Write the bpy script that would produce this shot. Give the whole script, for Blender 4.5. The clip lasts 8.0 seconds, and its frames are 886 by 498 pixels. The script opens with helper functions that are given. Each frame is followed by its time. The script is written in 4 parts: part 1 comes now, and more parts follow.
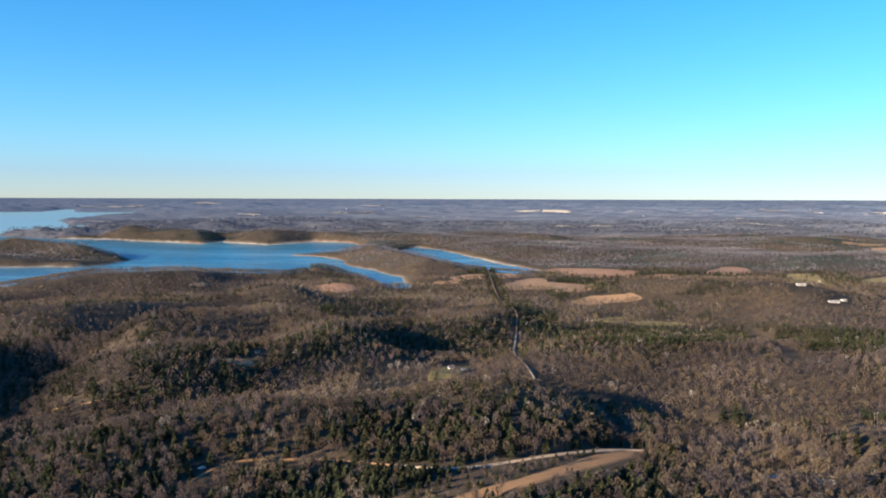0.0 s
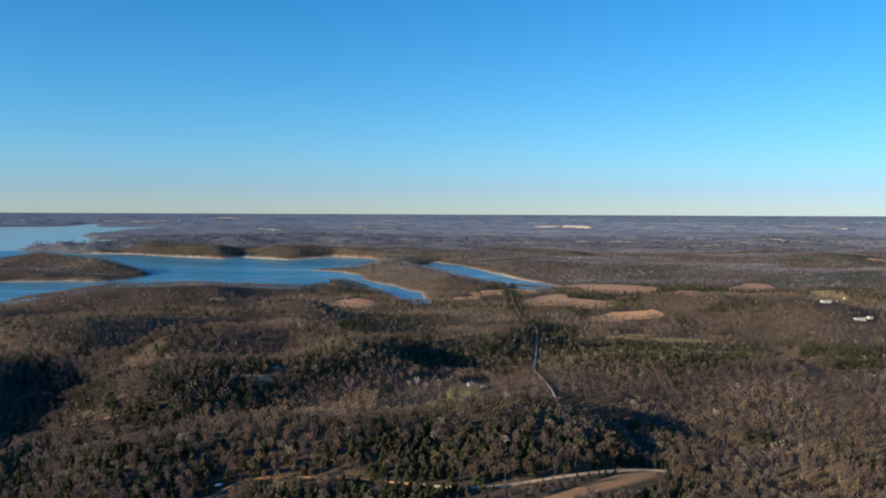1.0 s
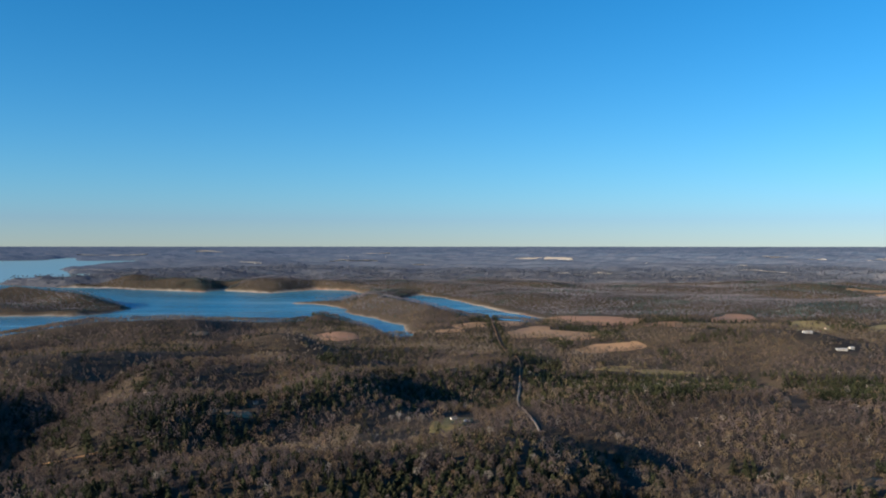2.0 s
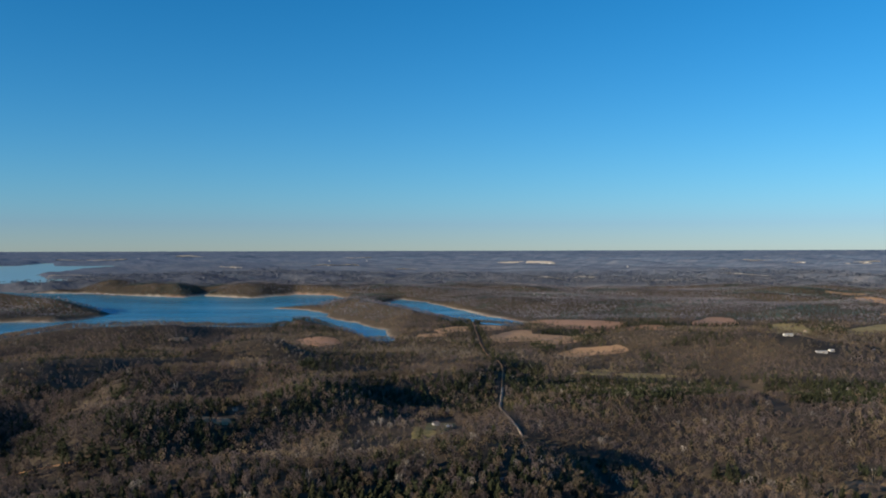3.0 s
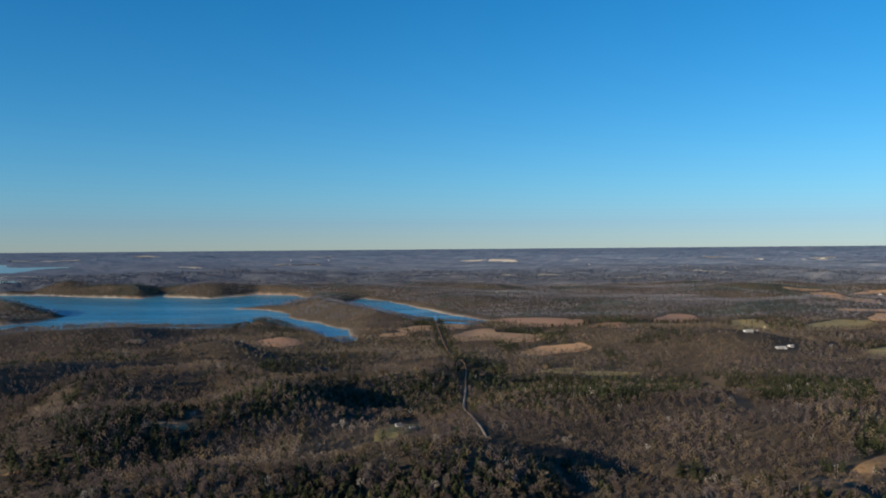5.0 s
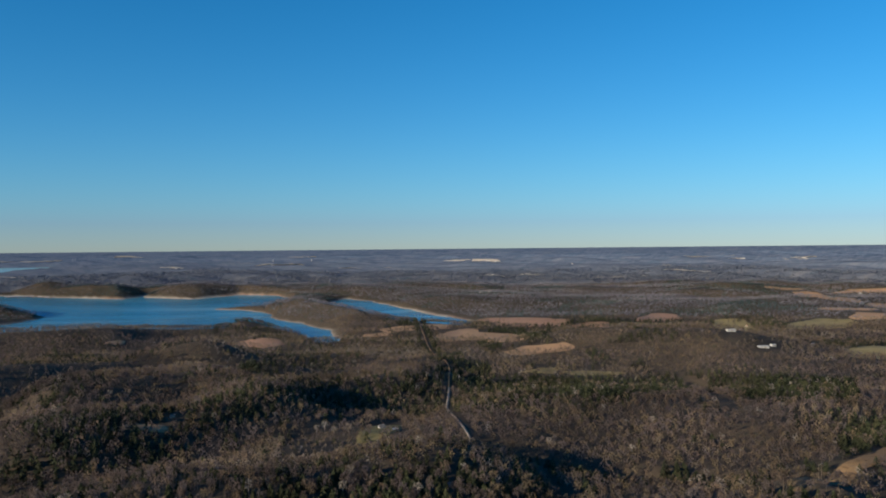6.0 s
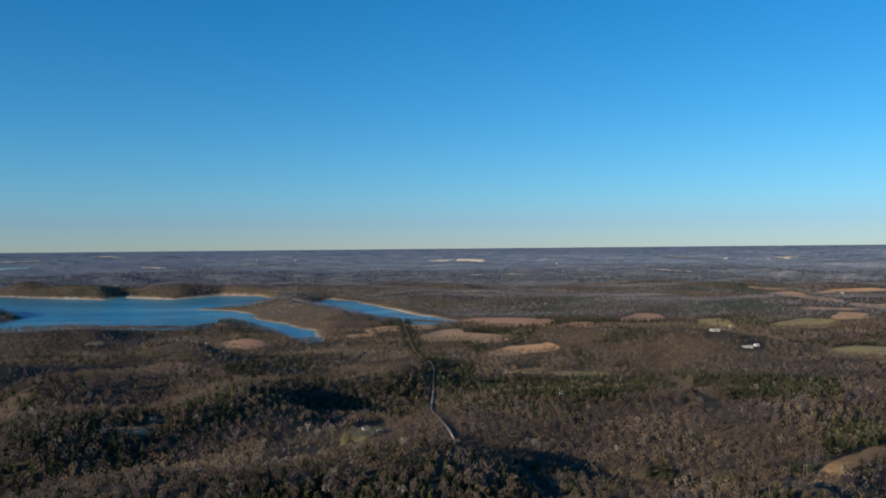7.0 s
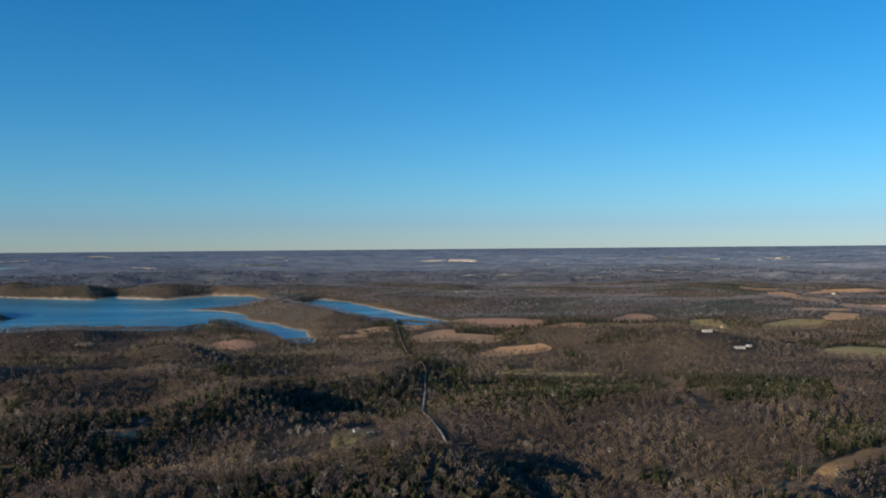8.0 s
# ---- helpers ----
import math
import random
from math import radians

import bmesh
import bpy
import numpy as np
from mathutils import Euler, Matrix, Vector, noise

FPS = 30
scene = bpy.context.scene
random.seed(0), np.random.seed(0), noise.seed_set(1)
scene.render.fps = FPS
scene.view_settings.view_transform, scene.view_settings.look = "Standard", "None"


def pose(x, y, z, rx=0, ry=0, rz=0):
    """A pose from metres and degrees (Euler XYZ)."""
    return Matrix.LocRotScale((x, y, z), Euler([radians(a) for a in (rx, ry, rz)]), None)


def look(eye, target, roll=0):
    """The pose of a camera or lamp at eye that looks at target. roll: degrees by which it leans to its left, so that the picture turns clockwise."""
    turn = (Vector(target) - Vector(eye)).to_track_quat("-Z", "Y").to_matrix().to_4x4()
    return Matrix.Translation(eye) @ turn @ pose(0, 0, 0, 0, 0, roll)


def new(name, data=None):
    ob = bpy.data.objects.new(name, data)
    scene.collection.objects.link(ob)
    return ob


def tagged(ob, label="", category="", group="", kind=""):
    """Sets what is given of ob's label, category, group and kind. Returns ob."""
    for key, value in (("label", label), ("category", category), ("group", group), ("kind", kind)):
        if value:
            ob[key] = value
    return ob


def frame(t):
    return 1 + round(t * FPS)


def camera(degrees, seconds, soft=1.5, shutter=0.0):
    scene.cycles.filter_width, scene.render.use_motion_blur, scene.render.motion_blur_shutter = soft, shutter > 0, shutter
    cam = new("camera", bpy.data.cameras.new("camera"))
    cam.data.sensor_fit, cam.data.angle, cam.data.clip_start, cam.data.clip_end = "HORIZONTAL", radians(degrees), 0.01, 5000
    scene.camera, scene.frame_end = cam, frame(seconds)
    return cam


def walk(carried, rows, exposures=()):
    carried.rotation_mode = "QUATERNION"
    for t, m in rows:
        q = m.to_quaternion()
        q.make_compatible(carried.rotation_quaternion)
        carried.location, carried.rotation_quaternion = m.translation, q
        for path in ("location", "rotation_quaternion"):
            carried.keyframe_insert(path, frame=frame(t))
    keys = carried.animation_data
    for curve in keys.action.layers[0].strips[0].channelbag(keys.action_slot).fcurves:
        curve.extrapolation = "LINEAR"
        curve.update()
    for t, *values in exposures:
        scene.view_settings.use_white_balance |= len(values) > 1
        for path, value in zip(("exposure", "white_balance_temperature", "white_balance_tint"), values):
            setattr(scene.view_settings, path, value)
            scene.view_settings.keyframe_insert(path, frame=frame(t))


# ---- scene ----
# The flight: a slow push forward at about 220 m over the woods, turning to the right.
cam = camera(54.0, 8.0, soft=2.0)
UNIT = 1.8  # metres to one unit of the plan, in which all places on the map below are given
EYE = 130.0
TURNS = [
    # seconds, yaw, pitch, roll
    (0.0, -1.78, -3.31, 0.18), (0.1, -1.24, -2.68, 0.20), (0.2, -0.65, -2.74, 0.23), (0.3, -0.28, -2.58, 0.26),
    (0.5, -0.08, -2.05, 0.29), (0.7, -0.18, -2.18, 0.28), (1.0, -0.47, -2.30, 0.25), (1.2, -0.62, -2.30, 0.20),
    (1.5, -0.97, -1.26, 0.13), (1.7, -1.24, -0.68, 0.08), (2.8, -2.60, 0.18, -0.10), (3.0, -2.83, 0.09, -0.14),
    (3.5, -3.47, 0.00, -0.25), (4.0, -4.09, -0.01, -0.36), (4.5, -4.70, -0.01, -0.43), (6.0, -6.40, -0.04, -0.55),
    (6.5, -6.92, -0.05, -0.55), (7.0, -7.42, -0.05, -0.55), (7.5, -7.69, -0.06, -0.53), (8.0, -7.95, -0.03, -0.50),
]


def eye_at(t):
    return 0.15 * t + 0.03 * t * t, 3.45 * t + 0.05 * t * t, EYE + 0.05 * t


def heading(t, yaw, pitch, roll):
    yaw, pitch = radians(yaw), radians(pitch)
    eye = Vector(eye_at(t)) * UNIT
    ahead = Vector((-math.sin(yaw) * math.cos(pitch), math.cos(yaw) * math.cos(pitch), math.sin(pitch)))
    return look(eye, eye + ahead * 100, roll)


walk(cam, [(t, heading(t, yaw, pitch, roll)) for t, yaw, pitch, roll in TURNS],
     exposures=[(0.0, 1.82, 6850, 11), (0.5, 1.36, 6750, 10), (1.0, 1.34, 6700, 9), (1.5, 1.32, 6600, 8), (3.0, 0.93, 6450, 5), (8.0, 0.93, 6450, 5)])

# ---- light: a low afternoon sun and a clear sky ----
SUN_UP, SUN_FROM = 13.0, (-0.90, -0.44)
sun_data = bpy.data.lights.new("sun", "SUN")
sun_data.energy, sun_data.angle, sun_data.color = 4.6, radians(0.5), (1.0, 0.81, 0.59)
sun = new("sun", sun_data)
sun_way = Vector((SUN_FROM[0], SUN_FROM[1], math.tan(radians(SUN_UP)) * math.hypot(*SUN_FROM)))
sun.matrix_world = look(sun_way * 400 + Vector((0, 0, 200)), Vector((0, 0, 200)))
world = bpy.data.worlds.new("sky")
scene.world = world
world.use_nodes = True
wn, wl = world.node_tree.nodes, world.node_tree.links
sky = wn.new("ShaderNodeTexSky")
sky.sky_type, sky.sun_disc = "NISHITA", False
sky.sun_elevation, sky.sun_rotation = radians(SUN_UP), math.atan2(SUN_FROM[0], SUN_FROM[1])
sky.air_density, sky.dust_density, sky.ozone_density, sky.altitude = 1.0, 0.0, 3.0, 300
# the film's cool, rich daylight balance
cool = wn.new("ShaderNodeMix")
cool.data_type, cool.blend_type = "RGBA", "MULTIPLY"
cool.inputs[0].default_value = 1.0
apart = wn.new("ShaderNodeSeparateColor")
wl.new(sky.outputs[0], apart.inputs[0])
bright = wn.new("ShaderNodeMath")
bright.operation = "DIVIDE"
wl.new(apart.outputs[0], bright.inputs[0])
wl.new(apart.outputs[2], bright.inputs[1])
balance = wn.new("ShaderNodeMapRange")
balance.inputs["From Min"].default_value, balance.inputs["From Max"].default_value = 0.3, 1.15
wl.new(bright.outputs[0], balance.inputs["Value"])
tint = wn.new("ShaderNodeMix")
tint.data_type = "RGBA"
tint.inputs[6].default_value, tint.inputs[7].default_value = (0.75, 1.10, 1.38, 1), (0.63, 0.82, 1.33, 1)
wl.new(balance.outputs[0], tint.inputs[0])
wl.new(tint.outputs[2], cool.inputs[7])
rich = wn.new("ShaderNodeHueSaturation")
rich.inputs["Saturation"].default_value = 1.15
wl.new(sky.outputs[0], cool.inputs[6])
wl.new(cool.outputs[2], rich.inputs["Color"])
wl.new(rich.outputs[0], wn["Background"].inputs[0])
wn["Background"].inputs[1].default_value = 0.055


# ---- materials ----
def material(name, roughness=0.9, specular=0.2):
    m = bpy.data.materials.new(name)
    m.use_nodes = True
    b = m.node_tree.nodes["Principled BSDF"]
    b.inputs["Roughness"].default_value = roughness
    b.inputs["Specular IOR Level"].default_value = specular
    return m, m.node_tree.nodes, m.node_tree.links, b


def noise_node(nodes, links, scale, detail=3.0, stretch=None, rough=0.5):
    """Noise over places in the world, with features about 1 / scale plan units wide."""
    at = nodes.new("ShaderNodeNewGeometry").outputs["Position"]
    if stretch:
        mul = nodes.new("ShaderNodeVectorMath")
        mul.operation = "MULTIPLY"
        links.new(at, mul.inputs[0])
        mul.inputs[1].default_value = stretch
        at = mul.outputs[0]
    tex = nodes.new("ShaderNodeTexNoise")
    tex.inputs["Scale"].default_value, tex.inputs["Detail"].default_value = scale / UNIT, detail
    tex.inputs["Roughness"].default_value = rough
    links.new(at, tex.inputs["Vector"])
    return tex.outputs["Fac"]


def ramp_node(nodes, links, fac, stops):
    ramp = nodes.new("ShaderNodeValToRGB")
    el = ramp.color_ramp.elements
    while len(el) < len(stops):
        el.new(0.5)
    for e, (p, c) in zip(el, stops):
        e.position, e.color = p, (*c, 1)
    links.new(fac, ramp.inputs[0])
    return ramp.outputs[0]


def mix_node(nodes, links, fac, a, b, mode="MIX"):
    mix = nodes.new("ShaderNodeMix")
    mix.data_type, mix.blend_type = "RGBA", mode
    for value, socket in ((fac, mix.inputs[0]), (a, mix.inputs[6]), (b, mix.inputs[7])):
        if isinstance(value, bpy.types.NodeSocket):
            links.new(value, socket)
        elif isinstance(value, tuple):
            socket.default_value = (*value, 1)
        else:
            socket.default_value = value
    return mix.outputs[2]


def bump_node(nodes, links, fac, bsdf, strength, distance):
    bump = nodes.new("ShaderNodeBump")
    bump.inputs["Strength"].default_value, bump.inputs["Distance"].default_value = strength, distance
    links.new(fac, bump.inputs["Height"])
    links.new(bump.outputs[0], bsdf.inputs["Normal"])


def speckled(name, stops, fine=0.12, coarse=0.012, roughness=0.9, dark=0.75, bump=0.0, sheer=0.0, stand=0.0):
    """A surface of several colours that change from stand to stand and from plant to plant."""
    m, n, l, b = material(name, roughness)
    one = ramp_node(n, l, noise_node(n, l, fine, 2.0), stops)
    two = ramp_node(n, l, noise_node(n, l, coarse, 3.0), [(0.35, (dark,) * 3), (0.65, (1.0, 1.0, 1.0))])
    both = mix_node(n, l, 1.0, one, two, "MULTIPLY")
    if stand:
        three = ramp_node(n, l, noise_node(n, l, stand, 2.0), [(0.36, (0.58, 0.58, 0.60)), (0.5, (0.95, 0.95, 0.95)), (0.64, (1.3, 1.26, 1.2))])
        both = mix_node(n, l, 1.0, both, three, "MULTIPLY")
    l.new(both, b.inputs["Base Color"])
    if bump:
        bump_node(n, l, noise_node(n, l, fine * 6, 4.0), b, 0.8, bump)
    if sheer:
        # sprays of twigs or needles let light through to their far side
        thin = n.new("ShaderNodeBsdfTranslucent")
        both = n.new("ShaderNodeMixShader")
        both.inputs[0].default_value = sheer
        l.new(b.inputs["Base Color"].links[0].from_socket, thin.inputs["Color"])
        l.new(b.outputs[0], both.inputs[1])
        l.new(thin.outputs[0], both.inputs[2])
        l.new(both.outputs[0], n["Material Output"].inputs["Surface"])
    return m


def foliage(name, stops, sheer, stand=0.02, contrast=0.35):
    """Sprays of twigs or needles: one tone to a tree, changing again from stand to stand."""
    m, n, l, b = material(name, 0.9)
    tone = n.new("ShaderNodeAttribute")
    tone.attribute_name = "tone"
    alone = n.new("ShaderNodeMath")
    alone.operation = "LESS_THAN"
    l.new(tone.outputs["Fac"], alone.inputs[0])
    alone.inputs[1].default_value = 0.5
    own = n.new("ShaderNodeMath")
    own.operation = "ADD"
    l.new(n.new("ShaderNodeObjectInfo").outputs["Random"], own.inputs[0])
    own.inputs[1].default_value = 1.0
    pick = n.new("ShaderNodeMath")
    pick.operation = "MULTIPLY_ADD"
    l.new(alone.outputs[0], pick.inputs[0])
    l.new(own.outputs[0], pick.inputs[1])
    l.new(tone.outputs["Fac"], pick.inputs[2])
    less = n.new("ShaderNodeMath")
    less.operation = "SUBTRACT"
    l.new(pick.outputs[0], less.inputs[0])
    less.inputs[1].default_value = 1.0
    colour = ramp_node(n, l, less.outputs[0], stops)
    grain = ramp_node(n, l, noise_node(n, l, 0.9, 2.0), [(0.3, (0.82, 0.82, 0.82)), (0.7, (1.15, 1.15, 1.15))])
    wide = ramp_node(n, l, noise_node(n, l, stand, 3.0), [(0.34, (1 - contrast,) * 3), (0.66, (1 + contrast,) * 3)])
    colour = mix_node(n, l, 1.0, mix_node(n, l, 1.0, colour, grain, "MULTIPLY"), wide, "MULTIPLY")
    l.new(colour, b.inputs["Base Color"])
    thin = n.new("ShaderNodeBsdfTranslucent")
    both = n.new("ShaderNodeMixShader")
    both.inputs[0].default_value = sheer
    l.new(colour, thin.inputs["Color"])
    l.new(b.outputs[0], both.inputs[1])
    l.new(thin.outputs[0], both.inputs[2])
    l.new(both.outputs[0], n["Material Output"].inputs["Surface"])
    return m


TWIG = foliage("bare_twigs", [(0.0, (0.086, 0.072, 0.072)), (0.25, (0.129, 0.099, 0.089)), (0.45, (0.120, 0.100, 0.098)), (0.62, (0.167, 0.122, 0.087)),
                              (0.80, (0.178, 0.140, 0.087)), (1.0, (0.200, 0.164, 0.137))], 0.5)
BARK = speckled("bark", [(0.3, (0.075, 0.062, 0.052)), (0.6, (0.13, 0.11, 0.092))], 0.5, 0.05)
NEEDLE = foliage("needles", [(0.0, (0.025, 0.031, 0.017)), (0.5, (0.040, 0.046, 0.023)), (0.8, (0.051, 0.052, 0.026)), (1.0, (0.069, 0.066, 0.033))], 0.3)
PALE = foliage("pale_twigs", [(0.0, (0.202, 0.178, 0.159)), (1.0, (0.296, 0.264, 0.232))], 0.35)
# far woods: haze is painted into these colours as grey and blue
HAZETWIG = foliage("haze_twigs", [(0.0, (0.123, 0.122, 0.148)), (0.3, (0.177, 0.164, 0.189)), (0.6, (0.159, 0.156, 0.187)), (0.85, (0.211, 0.188, 0.201)), (1.0, (0.226, 0.210, 0.234))],
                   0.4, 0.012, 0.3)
HAZENEEDLE = foliage("haze_needles", [(0.0, (0.039, 0.064, 0.067)), (0.6, (0.060, 0.092, 0.087)), (1.0, (0.094, 0.124, 0.113))], 0.2, 0.012, 0.25)
FIELD_TAN = speckled("dry_grass", [(0.3, (0.32, 0.202, 0.115)), (0.5, (0.41, 0.258, 0.146)), (0.7, (0.35, 0.212, 0.130))], 0.06, 0.008, dark=0.85)
FIELD_RED = speckled("bare_red_earth", [(0.3, (0.274, 0.161, 0.103)), (0.5, (0.345, 0.195, 0.121)), (0.7, (0.304, 0.195, 0.121))], 0.05, 0.01, dark=0.85)
FIELD_GREEN = speckled("pasture", [(0.3, (0.20, 0.165, 0.070)), (0.5, (0.27, 0.215, 0.090)), (0.7, (0.30, 0.225, 0.110))], 0.08, 0.01, dark=0.85)
LAWN = speckled("winter_lawn", [(0.3, (0.120, 0.105, 0.045)), (0.5, (0.165, 0.142, 0.060)), (0.7, (0.190, 0.152, 0.072))], 0.2, 0.03, dark=0.8)
FIELD_GOLD = speckled("golden_hill_grass", [(0.3, (0.125, 0.080, 0.045)), (0.5, (0.20, 0.13, 0.068)), (0.7, (0.16, 0.110, 0.068))], 0.3, 0.02, dark=0.8)
FIELD_PALE = speckled("pale_stubble", [(0.3, (0.29, 0.268, 0.235)), (0.7, (0.37, 0.345, 0.31))], 0.05, 0.005, dark=0.85)
GRAVEL = speckled("gravel", [(0.3, (0.360, 0.278, 0.198)), (0.7, (0.468, 0.368, 0.270))], 0.4, 0.03, dark=0.8)
CLAY = speckled("clay_bank", [(0.3, (0.287, 0.163, 0.081)), (0.5, (0.355, 0.202, 0.099)), (0.7, (0.320, 0.199, 0.102))], 0.2, 0.03, dark=0.8)
WALL_WHITE = speckled("white_siding", [(0.3, (0.46, 0.45, 0.43)), (0.7, (0.53, 0.52, 0.50))], 0.8, 0.1, 0.6, 0.9)
WALL_TAN = speckled("tan_siding", [(0.3, (0.345, 0.285, 0.217)), (0.7, (0.405, 0.345, 0.270))], 0.8, 0.1, 0.7, 0.9)
ROOF_PALE = speckled("pale_metal_roof", [(0.3, (0.36, 0.36, 0.35)), (0.7, (0.45, 0.445, 0.43))], 0.6, 0.1, 0.45, 0.9)
ROOF_GREY = speckled("grey_shingles", [(0.3, (0.120, 0.116, 0.112)), (0.7, (0.180, 0.173, 0.165))], 0.9, 0.1, 0.8, 0.85)
ROOF_RED = speckled("rusty_red_roof", [(0.3, (0.247, 0.090, 0.060)), (0.7, (0.315, 0.128, 0.083))], 0.9, 0.1, 0.6, 0.85)
WOOD = speckled("weathered_wood", [(0.3, (0.24, 0.19, 0.14)), (0.7, (0.36, 0.30, 0.23))], 2.0, 0.2)
GLASS = speckled("dark_window", [(0.3, (0.02, 0.025, 0.03)), (0.7, (0.04, 0.045, 0.05))], 1.0, 0.2, 0.1)
RUBBER = speckled("tyre_rubber", [(0.3, (0.02, 0.02, 0.02)), (0.7, (0.035, 0.035, 0.035))], 3.0, 0.5)
CAR_WHITE = speckled("white_car_paint", [(0.3, (0.75, 0.76, 0.78)), (0.7, (0.80, 0.81, 0.82))], 1.0, 0.2, 0.3, 0.95)

# water, ruffled by wind
WATER, n, l, b = material("lake_water", 0.24, 0.5)
b.inputs["IOR"].default_value = 1.33
# streaks of calm-water sheen are painted in as paler base colour
l.new(ramp_node(n, l, noise_node(n, l, 0.012, 4.0, (0.22, 1.0, 0.0)), [(0.38, (0.032, 0.150, 0.240)), (0.56, (0.054, 0.190, 0.285)), (0.70, (0.125, 0.285, 0.370))]), b.inputs["Base Color"])
bump_node(n, l, noise_node(n, l, 0.35, 3.0), b, 1.0, 0.35)

# far arm: the pale reflection of low sky is painted into the base colour
CALM_SHEEN, n, l, b = material("calm_water_sheen", 0.3, 0.5)
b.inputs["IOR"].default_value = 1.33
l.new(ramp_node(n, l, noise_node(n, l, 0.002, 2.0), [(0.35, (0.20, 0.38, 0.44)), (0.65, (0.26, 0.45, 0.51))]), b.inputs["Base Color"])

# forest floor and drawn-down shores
# the land past the lake: haze painted as grey, then blue with faint glow
DISTANCE, n, l, b = material("painted_haze", 1.0, 0.0)
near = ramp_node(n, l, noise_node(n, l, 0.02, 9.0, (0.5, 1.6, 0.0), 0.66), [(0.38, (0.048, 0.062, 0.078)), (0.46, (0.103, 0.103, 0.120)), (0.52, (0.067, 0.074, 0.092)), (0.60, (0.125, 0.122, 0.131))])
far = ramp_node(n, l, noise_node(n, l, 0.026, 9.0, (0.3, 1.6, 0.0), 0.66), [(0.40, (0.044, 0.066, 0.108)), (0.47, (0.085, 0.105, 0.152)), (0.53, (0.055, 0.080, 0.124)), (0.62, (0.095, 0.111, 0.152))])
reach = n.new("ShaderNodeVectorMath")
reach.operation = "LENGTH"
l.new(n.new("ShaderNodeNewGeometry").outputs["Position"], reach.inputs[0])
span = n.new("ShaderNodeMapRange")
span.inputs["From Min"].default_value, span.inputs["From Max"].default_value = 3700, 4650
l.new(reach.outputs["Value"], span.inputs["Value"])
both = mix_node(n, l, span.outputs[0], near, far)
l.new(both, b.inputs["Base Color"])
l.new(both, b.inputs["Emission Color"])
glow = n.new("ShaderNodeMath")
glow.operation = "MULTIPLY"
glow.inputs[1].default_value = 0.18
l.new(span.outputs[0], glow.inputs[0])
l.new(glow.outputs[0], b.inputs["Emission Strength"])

GROUND, n, l, b = material("forest_floor", 0.95, 0.1)
floor = ramp_node(n, l, noise_node(n, l, 0.10, 4.0), [(0.3, (0.052, 0.044, 0.035)), (0.5, (0.080, 0.064, 0.049)), (0.7, (0.066, 0.059, 0.042))])
floor = mix_node(n, l, 1.0, floor, ramp_node(n, l, noise_node(n, l, 0.009, 3.0), [(0.35, (0.75, 0.75, 0.75)), (0.65, (1.1, 1.05, 1.0))]), "MULTIPLY")
beach = ramp_node(n, l, noise_node(n, l, 0.012, 4.0), [(0.32, (0.29, 0.262, 0.22)), (0.48, (0.37, 0.340, 0.29)), (0.64, (0.27, 0.185, 0.135))])
att = n.new("ShaderNodeAttribute")
att.attribute_name = "beach"
l.new(mix_node(n, l, att.outputs["Fac"], floor, beach), b.inputs["Base Color"])
bump_node(n, l, noise_node(n, l, 0.3, 4.0), b, 0.7, 0.6)

# ---- the lie of the land ----
# Places are given in plan units from the start of the flight. Past NEAR the land is drawn in, ever more tightly, and
# climbs like a shallow bowl, so that all of it, as far as the horizon, lies within 5 km.
NEAR, RIM = 1780.0, 2722.0


def placed(x, y, z):
    """The place in the scene, in metres, of plan places x, y and heights z."""
    x, y, z = (np.asarray(a, float) for a in (x, y, z))
    d = np.maximum(np.hypot(x, y), 1e-6)
    w = EYE / d
    r = np.where(d > NEAR, NEAR + (RIM - NEAR) * (1 - w * NEAR / EYE), d)
    k = r / d
    return np.stack([x * k, y * k, np.where(d > NEAR, EYE - r * w, 0) + z * k], -1) * UNIT


def lattice(x, y, scale, seed):
    """Smooth noise, -1 to 1, with features about scale metres wide."""
    x, y = np.asarray(x, float) / scale + seed * 17.31, np.asarray(y, float) / scale - seed * 9.73
    i, j = np.floor(x).astype(np.int64), np.floor(y).astype(np.int64)
    u, v = x - i, y - j
    u, v = u * u * (3 - 2 * u), v * v * (3 - 2 * v)

    def h(a, b):
        k = (a * 374761393 + b * 668265263 + seed * 69069) & 0x7FFFFFFF
        k = ((k ^ (k >> 13)) * 1274126177) & 0x7FFFFFFF
        return ((k ^ (k >> 16)) & 0xFFFF) / 32767.5 - 1

    return (h(i, j) * (1 - u) + h(i + 1, j) * u) * (1 - v) + (h(i, j + 1) * (1 - u) + h(i + 1, j + 1) * u) * v


def inside(x, y, poly):
    x, y = np.asarray(x, float), np.asarray(y, float)
    hit = np.zeros(x.shape, bool)
    for (ax, ay), (bx, by) in zip(poly, poly[1:] + poly[:1]):
        if ay != by:
            hit ^= ((ay > y) != (by > y)) & (x < (bx - ax) * (y - ay) / (by - ay) + ax)
    return hit


def edge_distance(x, y, poly, closed=True):
    best = np.full(np.shape(x), 1e9)
    for (ax, ay), (bx, by) in zip(poly, poly[1:] + (poly[:1] if closed else [])):
        dx, dy = bx - ax, by - ay
        k = np.clip(((x - ax) * dx + (y - ay) * dy) / (dx * dx + dy * dy + 1e-9), 0, 1)
        best = np.minimum(best, np.hypot(x - ax - k * dx, y - ay - k * dy))
    return best


